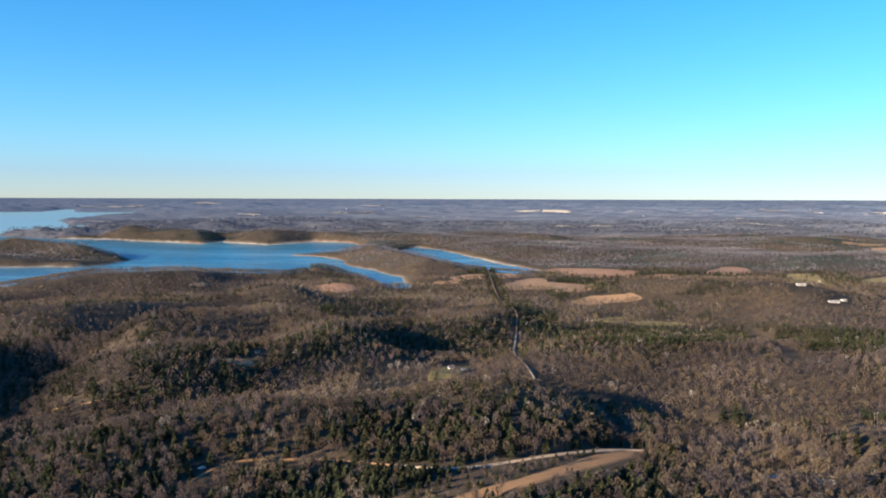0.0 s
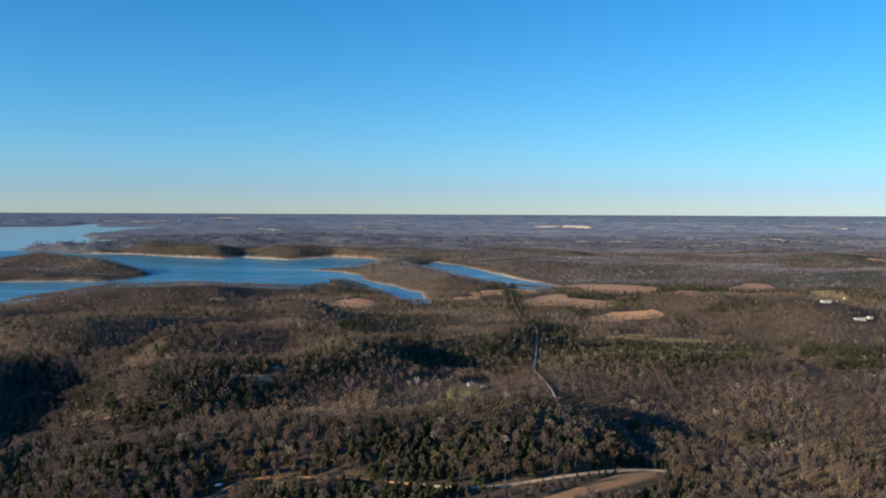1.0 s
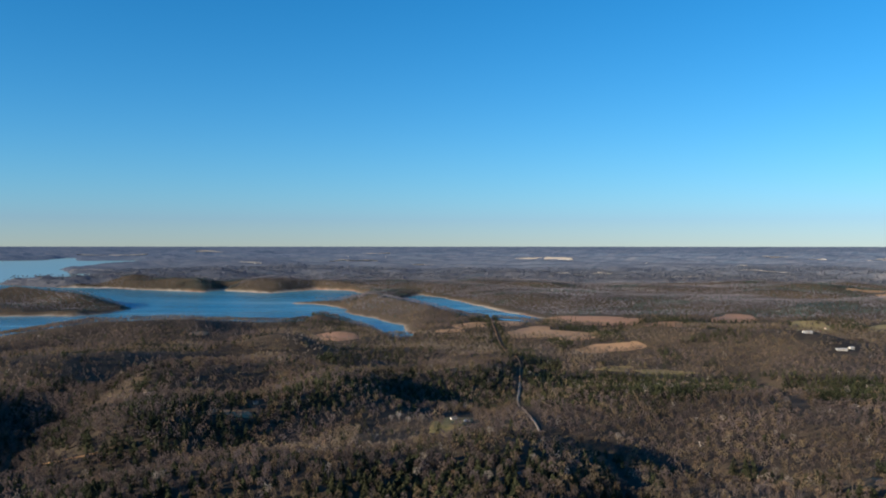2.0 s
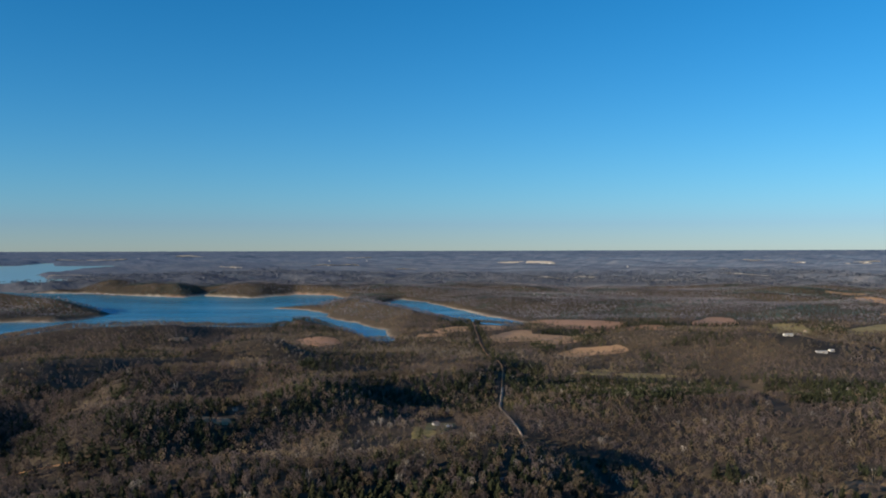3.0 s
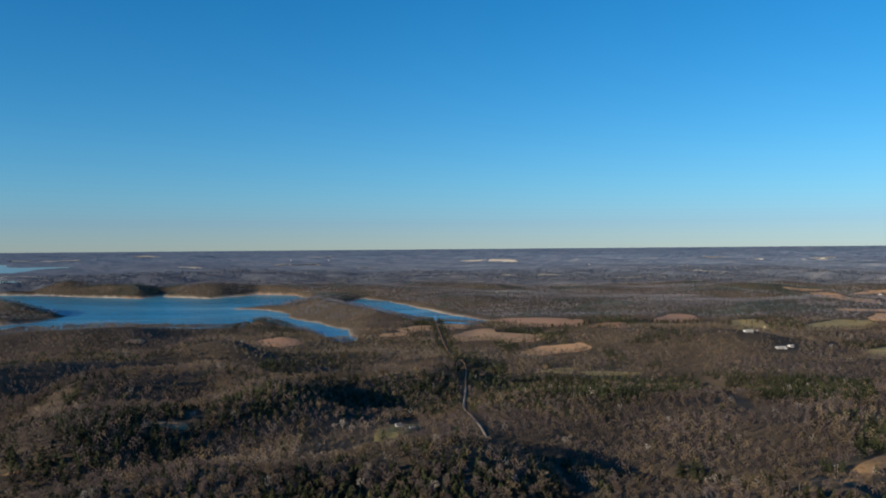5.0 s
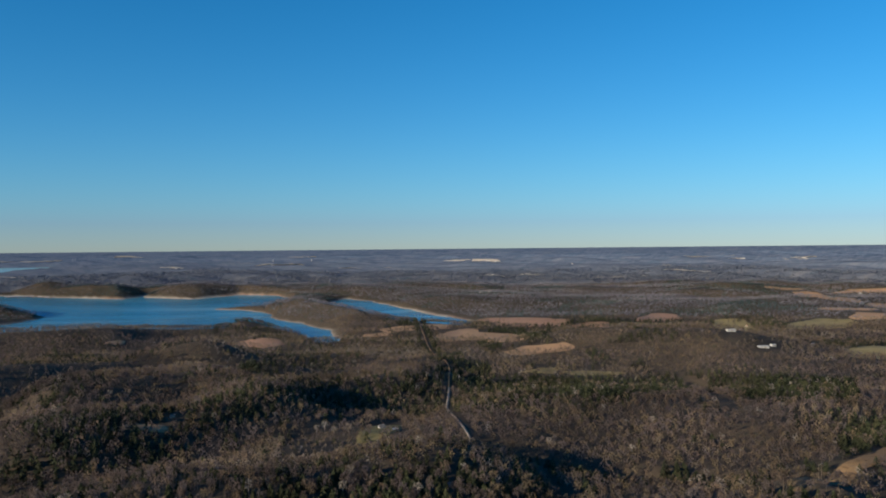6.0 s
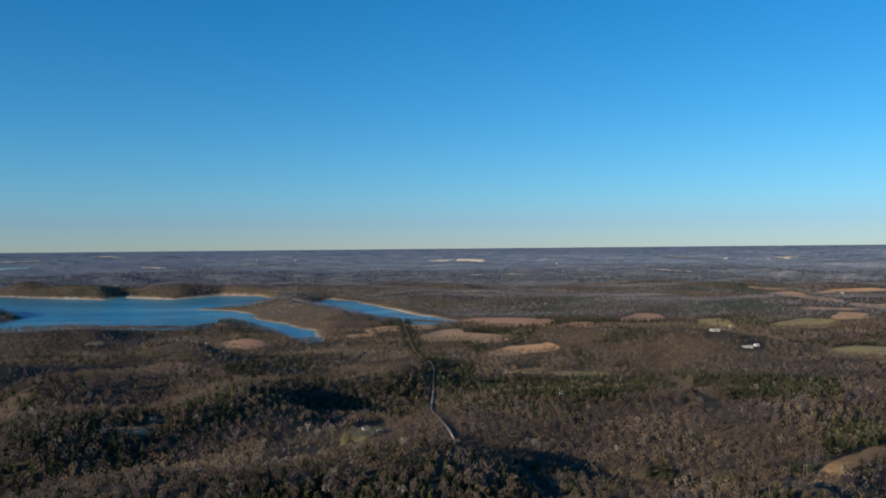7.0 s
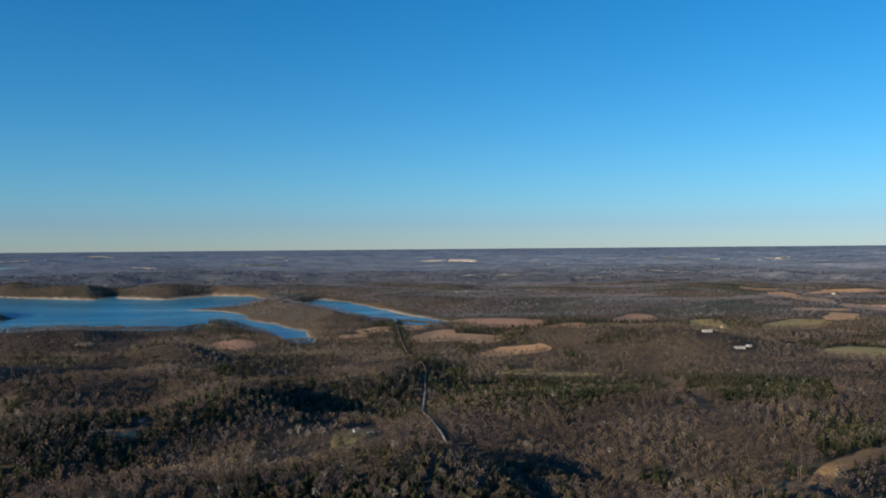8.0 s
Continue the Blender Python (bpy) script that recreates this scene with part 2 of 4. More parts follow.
NEAR_SHORE = [(-602, 1235), (-585, 1325), (-545, 1375), (-459, 1380), (-395, 1410), (-312, 1435), (-221, 1447), (-167, 1480), (-130, 1510),
              (-92, 1425), (-58, 1320), (-36, 1240), (-18, 1236), (-10, 1300), (-22, 1436), (-46, 1492), (-74, 1564), (-102, 1617),
              (-128, 1686), (-148, 1735), (-149, 1790), (-172, 1875), (-202, 1932), (-280, 1990), (-200, 2040), (-140, 2200)]
FAR_SHORE = [(-149, 2376), (-193, 2557), (-300, 2621), (-403, 2426), (-553, 2546), (-575, 2625), (-603, 2481), (-843, 2637), (-976, 2748),
             (-1171, 2780), (-1430, 2990), (-1445, 3060), (-1330, 3170), (-1280, 3350), (-1414, 3756), (-1312, 4072), (-1622, 4136),
             (-1998, 4937), (-2107, 5332), (-2146, 5804), (-1949, 6198), (-2490, 7888), (-3016, 7799), (-3750, 9650), (-3862, 9626),
             (-3413, 8061), (-4000, 7400), (-3300, 5200), (-2900, 3600), (-2300, 2400), (-1500, 1350), (-900, 920), (-660, 990), (-600, 1110)]
MAIN_LAKE = NEAR_SHORE + FAR_SHORE
INLET = [(-54, 2150), (0, 1850), (65, 1660), (120, 1500), (190, 1462), (232, 1540), (165, 1754), (109, 2000), (63, 2198), (6, 2325)]
ISLAND = [(-770, 1630), (-704, 1644), (-636, 1631), (-593, 1715), (-600, 1841), (-678, 1980), (-900, 2170), (-1150, 2150), (-1250, 1750), (-950, 1600)]

RIDGES = [
    # from x, y to x, y; height; half width
    (-368, 776, -147, 959, 11, 50), (-147, 959, -20, 1010, 3, 55), (-60, 683, 71, 757, 12, 45), (-200, 665, -120, 720, 12, 45),
    # the last ridge of this row is added, out of view, to cast shade
    (-170, 527, -58, 620, 9, 45), (-140, 397, 40, 463, 6.5, 35), (300, 1070, 420, 960, 14, 80), (-280, 380, -348, 640, 6, 42),
    (-890, 2040, -700, 1900, 14, 90), (-119, 1850, -10, 1600, 17, 62), (-720, 2690, -620, 2580, 7, 70), (-1060, 3150, -900, 3000, 8, 90), (-1130, 2900, -1090, 2880, 12, 55), (-985, 2890, -920, 2850, 14, 65), (-480, 2560, -400, 2520, 3, 75), (-1260, 2960, -1240, 2940, 10, 50),
    (210, 398, 330, 470, 9, 28), (-480, 1250, -300, 1330, 6, 60), (-190, 1345, -130, 1360, 3, 40),
    # the low one from (128, 404) is added to throw shade behind it
    (-160, 590, -250, 560, 6, 35), (128, 404, 215, 372, 3, 13), (120, 620, 330, 600, 5, 90), (-520, 1180, -330, 1260, 8, 45),
    (-203, 718, -65, 855, 6, 40), (-65, 855, 87, 920, 5, 40), (-105, 451, -30, 520, 4, 30), (-150, 1385, -60, 1300, 5, 35),
    # hollows
    (-150, 455, 20, 520, -4, 35), (-168, 870, 0, 905, -9, 32), (-345, 915, -190, 1060, -8, 40),
    (-250, 490, -265, 630, -8, 45), (-430, 1040, -220, 1120, -12, 60), (83, 518, 143, 466, -4, 12), (101, 470, 103, 412, -3, 9), (160, 455, 225, 408, -5, 13),
    (312, 775, 318, 700, -12, 16), (318, 700, 336, 650, -8, 12), (122, 890, 120, 830, -14, 24), (60, 1150, 250, 1250, -6, 120),
]


def shore_distance(x, y):
    """Metres to the water's edge: above zero on land, below it in the lake."""
    wet = (inside(x, y, MAIN_LAKE) & ~inside(x, y, ISLAND)) | inside(x, y, INLET)
    far = np.minimum.reduce([edge_distance(x, y, p) for p in (MAIN_LAKE, INLET, ISLAND)])
    return np.where(wet, -far, far) + 6 * lattice(x, y, 45, 4) + 3 * lattice(x, y, 17, 5)


def land(x, y, shore=None):
    """Height of the ground over the lake."""
    x, y = np.asarray(x, float), np.asarray(y, float)
    shore = shore_distance(x, y) if shore is None else shore
    d = np.hypot(x, y)
    gentle = 1 - 0.6 * np.clip((x - 20) / 150, 0, 1) * np.clip((y - 850) / 200, 0, 1)
    z = 11 + gentle * (5.5 * lattice(x, y, 260, 1) + 5.5 * lattice(x, y, 120, 2) + 2.0 * lattice(x, y, 45, 3))
    z = z + np.clip((d - 2200) / 2500, 0, 1) * (14 * lattice(x, y, 900, 6) + 6) + np.clip((d - 1150) / 600, 0, 1) * (12 * lattice(x, y, 380, 7) + 10 * lattice(x, y, 170, 9))
    for ax, ay, bx, by, high, wide in RIDGES:
        q = edge_distance(x, y, [(ax, ay), (bx, by)], closed=False) / wide
        z = z + (2.0 if bx < 0 else 1.5) * high * np.exp(-q * q)
    s = np.maximum(shore, 0)
    rise = 0.2 + 0.32 * np.minimum(s, 12) + np.where((y > 2300) & (x < -100), 0.4, np.where((np.abs(x + 20) < 150) & (np.abs(y - 1750) < 380) | (x < -550) & (np.abs(y - 1900) < 320), 0.32, 0.15)) * np.maximum(s - 12, 0)
    z = np.where(z < 6, 2 + 4 * np.exp((z - 6) / 4), z)
    k = np.clip((rise - z + 6) / 12, 0, 1)
    z = rise * (1 - k) + z * k - 6 * k * (1 - k)
    return np.where(shore < 0, np.maximum(shore * 0.12, -4) - 0.3, z)


def mesh_from(name, verts, faces, mats, index=None, smooth=False):
    """A mesh from arrays of places and of equally long faces."""
    faces = np.ascontiguousarray(faces, np.int32)
    me = bpy.data.meshes.new(name)
    me.vertices.add(len(verts))
    me.vertices.foreach_set("co", np.ascontiguousarray(verts, np.float32).ravel())
    me.loops.add(faces.size)
    me.loops.foreach_set("vertex_index", faces.ravel())
    me.polygons.add(len(faces))
    me.polygons.foreach_set("loop_start", np.arange(0, faces.size, faces.shape[1], dtype=np.int32))
    if smooth:
        me.polygons.foreach_set("use_smooth", np.ones(len(faces), bool))
    for m in mats:
        me.materials.append(m)
    if index is not None:
        me.polygons.foreach_set("material_index", np.ascontiguousarray(index, np.int32))
    me.update(calc_edges=True)
    me.validate()
    return me


AZ = np.radians(np.concatenate([np.arange(-180, -40, 4.0), np.arange(-40, 46, 0.25), np.arange(46, 180, 4.0)]))
RINGS = np.concatenate([[30, 70, 120, 180, 240], 280 * 1.011 ** np.arange(170), EYE / np.linspace(EYE / 1800, EYE / 3000, 70)])


def ring_sheet(name, rings, heights, mats, hub):
    """One sheet all round the start of the flight."""
    dd, aa = np.meshgrid(rings, AZ, indexing="ij")
    x, y = dd * np.sin(aa), dd * np.cos(aa)
    z = heights(x.ravel(), y.ravel())
    verts = placed(x.ravel(), y.ravel(), z)
    r, c = len(rings), len(AZ)
    i, j = np.meshgrid(np.arange(r - 1), np.arange(c), indexing="ij")
    k = (j + 1) % c
    faces = np.stack([i * c + j, i * c + k, (i + 1) * c + k, (i + 1) * c + j], -1).reshape(-1, 4)[:, ::-1]
    if hub:
        verts = np.concatenate([verts, [[0, 0, float(heights(np.zeros(1), np.zeros(1))[0]) * UNIT]]])
        j = np.arange(c)
        h = np.full(c, len(verts) - 1)
        faces = np.concatenate([faces, np.stack([h, h, (j + 1) % c, j], -1)])
        quads, tris = faces[:-c], faces[-c:, 1:]
        bm = bmesh.new()
        bm.from_mesh(mesh_from(name, verts, quads, []))
        bm.verts.ensure_lookup_table()
        for a, b2, c2 in tris[:, ::-1]:
            bm.faces.new([bm.verts[int(a)], bm.verts[int(b2)], bm.verts[int(c2)]])
        bmesh.ops.recalc_face_normals(bm, faces=bm.faces)
        me = bpy.data.meshes.new(name)
        bm.to_mesh(me)
        bm.free()
        for m in mats:
            me.materials.append(m)
        me.polygons.foreach_set("use_smooth", np.ones(len(me.polygons), bool))
        return me, x.ravel(), y.ravel()
    return mesh_from(name, verts, faces, mats, smooth=True), x.ravel(), y.ravel()


ground_mesh, gx, gy = ring_sheet("ground", RINGS, land, [GROUND], True)
gs = shore_distance(gx, gy)
wide_beach = 3.5 + 4 * lattice(gx, gy, 120, 8) + np.clip((gx + 60) / 150, 0, 1) * np.clip(1 - np.abs(gy - 1800) / 600, 0, 1) * 5
wide_beach = wide_beach + np.where((gy > 2250) & (gx < -180), 8, 0)
beachy = np.clip((wide_beach - gs) / 8, 0, 1)
att = ground_mesh.attributes.new("beach", "FLOAT", "POINT")
att.data.foreach_set("value", np.append(beachy, 0).astype(np.float32))
ground = tagged(new("ground", ground_mesh), "rolling wooded hills with leaf litter and drawn-down shores", "ground", kind="structure")

# the land past that, up to the horizon, under its painted haze
FAR_RINGS = EYE / np.linspace(EYE / 3000, EYE / 250000, 220)


def far_land(x, y):
    """Far hills with the roughness of their woods."""
    wet = shore_distance(x, y) < 0
    d = np.hypot(x, y)
    z = land(x, y) + 9 * lattice(x, y, 420, 41) * np.clip((d - 3000) / 1500, 0, 1)
    rough = 2.5 * lattice(x, y, 34, 42) + 1.5 * lattice(x, y, 19, 43)
    return np.where(wet, -4.0, np.maximum(z, 3) + rough)


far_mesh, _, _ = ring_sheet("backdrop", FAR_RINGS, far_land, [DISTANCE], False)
tagged(new("backdrop", far_mesh), "blue-grey wooded distance with painted haze up to the horizon", "backdrop", kind="structure")

# the lake: one level sheet just over the lake bed
water_rings = np.concatenate([np.linspace(1000, 1780, 40), EYE / np.linspace(EYE / 1780, EYE / 3250, 30)[1:]])
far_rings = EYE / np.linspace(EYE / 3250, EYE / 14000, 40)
AZ = np.radians(np.arange(-60, 30, 1.5))


def level_sheet(name, rings, mats):
    dd, aa = np.meshgrid(rings, AZ, indexing="ij")
    verts = placed((dd * np.sin(aa)).ravel(), (dd * np.cos(aa)).ravel(), np.zeros(dd.size))
    r, c = dd.shape
    i, j = np.meshgrid(np.arange(r - 1), np.arange(c - 1), indexing="ij")
    faces = np.stack([i * c + j, (i + 1) * c + j, (i + 1) * c + j + 1, i * c + j + 1], -1).reshape(-1, 4)[:, ::-1]
    return mesh_from(name, verts, faces, mats, smooth=True)


tagged(new("water", level_sheet("water", water_rings, [WATER])), "wind-ruffled deep blue lake between wooded shores", "lake", kind="structure")
tagged(new("water", level_sheet("water", far_rings, [CALM_SHEEN])), "calm far arm of the lake with pale painted sky sheen", "lake", kind="structure")


# ---- fields, clearings, tracks ----
def outline(points, steps=6, straight=0.0):
    """A closed smooth line through the points."""
    p = np.array(points, float)
    q = []
    for a, b2, c2, d2 in zip(np.roll(p, 1, 0), p, np.roll(p, -1, 0), np.roll(p, -2, 0)):
        for t in np.arange(steps) / steps:
            curve = 0.5 * (2 * b2 + (c2 - a) * t + (2 * a - 5 * b2 + 4 * c2 - d2) * t * t + (3 * b2 - a - 3 * c2 + d2) * t ** 3)
            q.append(curve * (1 - straight) + (b2 + (c2 - b2) * t) * straight)
    return np.array(q)


OPEN, STRIPS, LOW = [], [], []


def far_or_near(x, y):
    return np.where(np.hypot(x, y) > 3000, far_land(x, y), land(x, y))


def draped(x, y, over):
    d = np.hypot(x, y)
    return placed(x, y, far_or_near(x, y) + over + d * 0.0004 + np.where(d > 3000, 5.0, 0.0))


def patch(name, points, mat, label, category="field", bare=True, over=0.35, ragged=4.0):
    """A piece of open land that lies on the ground."""
    q = outline(points, 6, 0.55)
    c = q.mean(0)
    q = q + ragged * np.stack([lattice(q[:, 0], q[:, 1], 14, 31), lattice(q[:, 0], q[:, 1], 14, 32)], -1)
    rings, n = 7, len(q)
    xy = np.concatenate([c + (q - c) * k for k in np.linspace(0.02, 1, rings)])
    verts = draped(xy[:, 0], xy[:, 1], over)
    verts[-n:, 2] -= over + 0.6
    i, j = np.meshgrid(np.arange(rings - 1), np.arange(n), indexing="ij")
    k = (j + 1) % n
    faces = np.stack([i * n + j, i * n + k, (i + 1) * n + k, (i + 1) * n + j], -1).reshape(-1, 4)
    me = mesh_from(name, verts, faces, [mat], smooth=True)
    bm = bmesh.new()
    bm.from_mesh(me)
    bmesh.ops.recalc_face_normals(bm, faces=bm.faces)
    if sum(f.normal.z for f in bm.faces) < 0:
        bmesh.ops.reverse_faces(bm, faces=bm.faces)
    bm.to_mesh(me)
    bm.free()
    ob = tagged(new(name, me), label, category, kind="structure")
    if bare:
        OPEN.append([tuple(v) for v in c + (q - c) * (0.9 if np.hypot(*c) > 600 else 1.0)])
    return ob


def oval(x, y, across, along):
    """A four-cornered field with worn corners, seen from the start of the flight: across the view and along it."""
    d = math.hypot(x, y)
    ax, ay = y / d, -x / d
    pts = []
    for k, (u, v) in enumerate(((-1, -0.5), (-0.95, 0.45), (-0.3, 0.6), (0.5, 0.75), (1, 0.65), (0.9, -0.4), (0.3, -0.6), (-0.4, -0.65))):
        j = 1 + 0.25 * math.sin(x * 1.7 + k * 2.3) * math.cos(y * 0.9 + k)
        u, v = across * u * j * 1.05, along * v * j
        pts.append((x + ax * u + x / d * v, y + ay * u + y / d * v))
    return pts


def strip(name, points, width, mat, label, category="road", clear=0.8, over=0.28):
    """A track that lies on the ground."""
    p = np.array(points, float)
    line = []
    for a, b2 in zip(p[:-1], p[1:]):
        n = max(2, int(np.hypot(*(b2 - a)) / 5))
        line += [a + (b2 - a) * t for t in np.arange(n) / n]
    line = np.array(line + [p[-1]])
    for _ in range(6):
        line[1:-1] = (line[:-2] + 2 * line[1:-1] + line[2:]) / 4
    way = np.gradient(line, axis=0)
    side = np.stack([-way[:, 1], way[:, 0]], -1) / np.hypot(way[:, 0], way[:, 1])[:, None]
    wide = width * (1 + 0.2 * lattice(line[:, 0], line[:, 1], 15, 33))[:, None] / 2
    cols = [line + side * wide * k for k in (-1, -0.4, 0.4, 1)]
    verts = np.concatenate([draped(c[:, 0], c[:, 1], over if 0 < i < 3 else -0.1) for i, c in enumerate(cols)])
    n = len(line)
    j = np.arange(n - 1)
    faces = np.concatenate([np.stack([k * n + j, k * n + j + 1, (k + 1) * n + j + 1, (k + 1) * n + j], -1) for k in range(3)])[:, ::-1]
    if np.hypot(*line[0]) < 480:
        LOW.append([tuple(v * (1 - 5 / np.hypot(*v))) for v in line])
    STRIPS.append(([tuple(v) for v in line], width / 2 + clear))
    return tagged(new(name, mesh_from(name, verts, faces, [mat], smooth=True)), label, category, kind="structure")


strip("beach", [(-1650, 4200), (-1480, 4160), (-1330, 4115)], 12, FIELD_PALE, "pale drawn-down beach along the far shore", "beach", over=1.5)
# the nearest ground: a clay bank, a gravel road, tracks
patch("clay_bank", [(7, 322), (25, 333), (50, 354), (76, 378), (95, 395), (105, 394), (100, 385), (85, 370), (62, 351), (36, 330), (24, 319)], CLAY, "cleared orange clay bank along the gravel road", "bank", ragged=0.8)
strip("road", [(-9, 372), (12, 362), (27, 363), (40, 370), (56, 376), (75, 385), (96, 397), (106, 396)], 3.0, GRAVEL, "pale gravel road winding through the woods")
strip("road", [(-95, 358), (-92, 365), (-85, 375), (-79, 380), (-59, 383), (-34, 384), (-21, 379), (-9, 372)], 1.5, CLAY, "narrow dirt track between bare trees")
strip("road", [(146, 362), (162, 364), (177, 354), (203, 349)], 1.6, GRAVEL, "pale gravel drive beside the trailers")
strip("road", [(-251, 499), (-238, 500), (-221, 497), (-192, 488), (-176, 491)], 1.6, CLAY, "narrow dirt track between bare trees")
strip("road", [(130, 1607), (114, 1329), (108, 1153), (101, 967), (108, 912), (84, 719)], 1.5, CLAY, "straight dirt road in a narrow strip through the woods", clear=2.6)
strip("road", [(84, 719), (80, 693), (75, 662), (76, 609), (74, 539), (76, 506), (80, 487)], 1.9, GRAVEL, "gravel road in a cleared strip through the woods", clear=2.2)
patch("hill_field", [(193, 383), (219, 410), (239, 419), (262, 433), (316, 464), (321, 453), (268, 424), (242, 410), (211, 382)], FIELD_GOLD, "dry golden grass on a cleared hillside", ragged=1.5)
# hollows and stream beds, cleared of trees so that shade fills them
for bed, half in (([(80, 520), (101, 505), (118, 489), (143, 466)], 6), ([(101, 480), (104, 415)], 4), ([(150, 462), (170, 453), (190, 438), (210, 420), (232, 404)], 6),
                  ([(317, 801), (317, 769), (300, 720), (270, 640), (252, 566), (250, 548)], 5), ([(104, 852), (141, 834)], 12)):
    STRIPS.append((bed, half))
STRIPS.append(([(317, 805), (317, 772)], 9))
OPEN += [[(26, 311), (41, 321), (61, 336), (84, 358), (106, 380), (105, 394), (86, 374), (62, 353), (36, 332)]]
patch("lawn", [(0, 515), (7, 545), (8, 573), (22, 604), (40, 606), (34, 570), (22, 545), (10, 513)], LAWN, "winter-brown lawn round a white farmhouse", "lawn", ragged=2.5)
# farm fields
patch("field", [(126, 1241), (154, 1290), (198, 1336), (192, 1281), (218, 1274), (251, 1250), (223, 1082), (205, 1098), (178, 1204), (138, 1187)], FIELD_TAN, "pale tan hayfield")
patch("field", [(179, 999), (206, 1030), (243, 1018), (255, 1023), (261, 1001), (252, 985), (232, 984), (194, 974)], FIELD_TAN, "golden tan hayfield edged by trees")
patch("field", [(-146, 1179), (-125, 1234), (-87, 1207), (-78, 1131), (-106, 1115)], FIELD_RED, "reddish bare field near the cove")
patch("mudflat", [(226, 1544), (271, 1567), (364, 1410), (339, 1344), (244, 1360)], FIELD_RED, "reddish mudflat at the head of the inlet", "mudflat")
patch("field", [(344, 1338), (383, 1374), (417, 1351), (307, 1052)], FIELD_RED, "reddish grass field")
patch("field", [(458, 1370), (532, 1496), (570, 1478), (540, 1372)], FIELD_RED, "tan hayfield")
patch("field", [(490, 1165), (592, 1367), (630, 1340), (570, 1170)], FIELD_GREEN, "olive pasture beside the red-roofed farm")
for x, y, a, r in ((81, 1318, 21, 38), (44, 1261, 18, 25), (143, 1332, 19, 29), (-302, 1207, 11, 13), (-121, 553, 15, 6),) + ((141, 1364, 27, 31),):
    patch("field", oval(x, y, a, r), FIELD_TAN, "small dry grass field among trees")
for x, y, a, r in ((475, 1336, 37, 22),) + ((450, 1330, 41, 21),):
    patch("field", oval(x, y, a, r), FIELD_GREEN, "dull green pasture edged by trees")
patch("field", [(1143, 2157), (1197, 2120), (975, 1579), (932, 1535), (906, 1611), (1138, 2098)], FIELD_TAN, "long narrow strip of dry grass on the rise")
patch("field", [(788, 1313), (836, 1359), (854, 1314), (815, 1264), (784, 1283)], FIELD_TAN, "orange-tan stubble field on the rise")
patch("field", [(963, 1542), (1062, 1548), (1088, 1532), (1066, 1501), (915, 1442)], FIELD_TAN, "narrow dry grass field between tree lines")
patch("field", [(619, 1196), (662, 1264), (740, 1321), (780, 1293), (767, 1254), (705, 1198), (656, 1174)], FIELD_GREEN, "yellow-green pasture edged by trees")
patch("field", [(540, 919), (628, 998), (637, 939), (640, 903), (594, 840), (550, 858), (526, 869)], FIELD_GREEN, "dull green pasture below the farm")
patch("field", [(175, 878), (199, 897), (220, 888), (203, 863)], FIELD_GREEN, "small olive pasture beside the road")
patch("field", [(216, 872), (243, 873), (277, 854), (256, 842), (224, 846)], FIELD_GREEN, "narrow olive pasture along the pines")
patch("field", [(54, 1330), (105, 1357), (104, 1321), (66, 1271)], FIELD_TAN, "thin strip of hayfield beside the road")
for x, y, a, r in ((847, 1409, 41, 32), (1312, 2055, 95, 66),) + ((1158, 2225, 47, 60), (1330, 2080, 60, 60)):
    patch("field", oval(x, y, a, r), FIELD_TAN, "wide tan hayfield on the rise")
for x, y, a, r in ((-445, 5900, 160, 80), (-60, 5589, 87, 65), (159, 5615, 240, 55), (-690, 13936, 217, 450), (1095, 6752, 100, 130), (914, 7245, 95, 75),
                   (793, 3747, 80, 20), (3742, 8706, 221, 190), (3274, 7066, 80, 100), (1682, 4541, 50, 40), (3558, 6626, 97, 90), (-962, 5029, 53, 45),
                   (-3843, 11158, 400, 350), (-3824, 16654, 360, 600), (955, 3074, 50, 20), (574, 3330, 44, 25), (441, 2183, 6, 22),
                   (1179, 3364, 83, 22), (1469, 3656, 102, 25), (3739, 6827, 101, 100)):
    patch("field", oval(x, y, a, r), FIELD_PALE, "pale distant stubble field", ragged=6.0)


# ---- buildings and other made things ----
def part(name, bm, mat, parent, label=""):
    me = bpy.data.meshes.new(name)
    bmesh.ops.recalc_face_normals(bm, faces=bm.faces)
    bm.to_mesh(me)
    bm.free()
    me.materials.append(mat)
    ob = new(name, me)
    ob.parent = parent
    return tagged(ob, label) if label else ob


def box(bm, x, y, z, sx, sy, sz, bevel=0.0):
    """A box that stands on z, about x, y."""
    made = bmesh.ops.create_cube(bm, size=1, matrix=Matrix.Translation((x, y, z + sz / 2)) @ Matrix.Diagonal((sx, sy, sz, 1)))
    if bevel:
        edges = list({e for v in made["verts"] for e in v.link_edges})
        bmesh.ops.bevel(bm, geom=edges, offset=bevel, segments=2, affect="EDGES")
    return bm


def boxed(*sizes, bevel=0.0):
    bm = bmesh.new()
    for s in sizes:
        box(bm, *s, bevel=bevel)
    return bm


def gable(length, width, eave, rise, over=0.5, thick=0.25):
    """A pitched roof with its ridge along x."""
    bm = bmesh.new()
    for s in (-1, 1):
        lx, wy = length / 2 + over, width / 2 + over
        drop = rise * over / (width / 2)
        low, high = (s * wy, eave - drop), (0.0, eave + rise)
        v = [bm.verts.new((x, y, z + dz)) for dz in (0, thick) for x, (y, z) in ((-lx, low), (lx, low), (lx, high), (-lx, high))]
        for f in ((0, 1, 2, 3), (4, 5, 6, 7), (0, 1, 5, 4), (1, 2, 6, 5), (2, 3, 7, 6), (3, 0, 4, 7)):
            bm.faces.new([v[i] for i in f])
    return bm


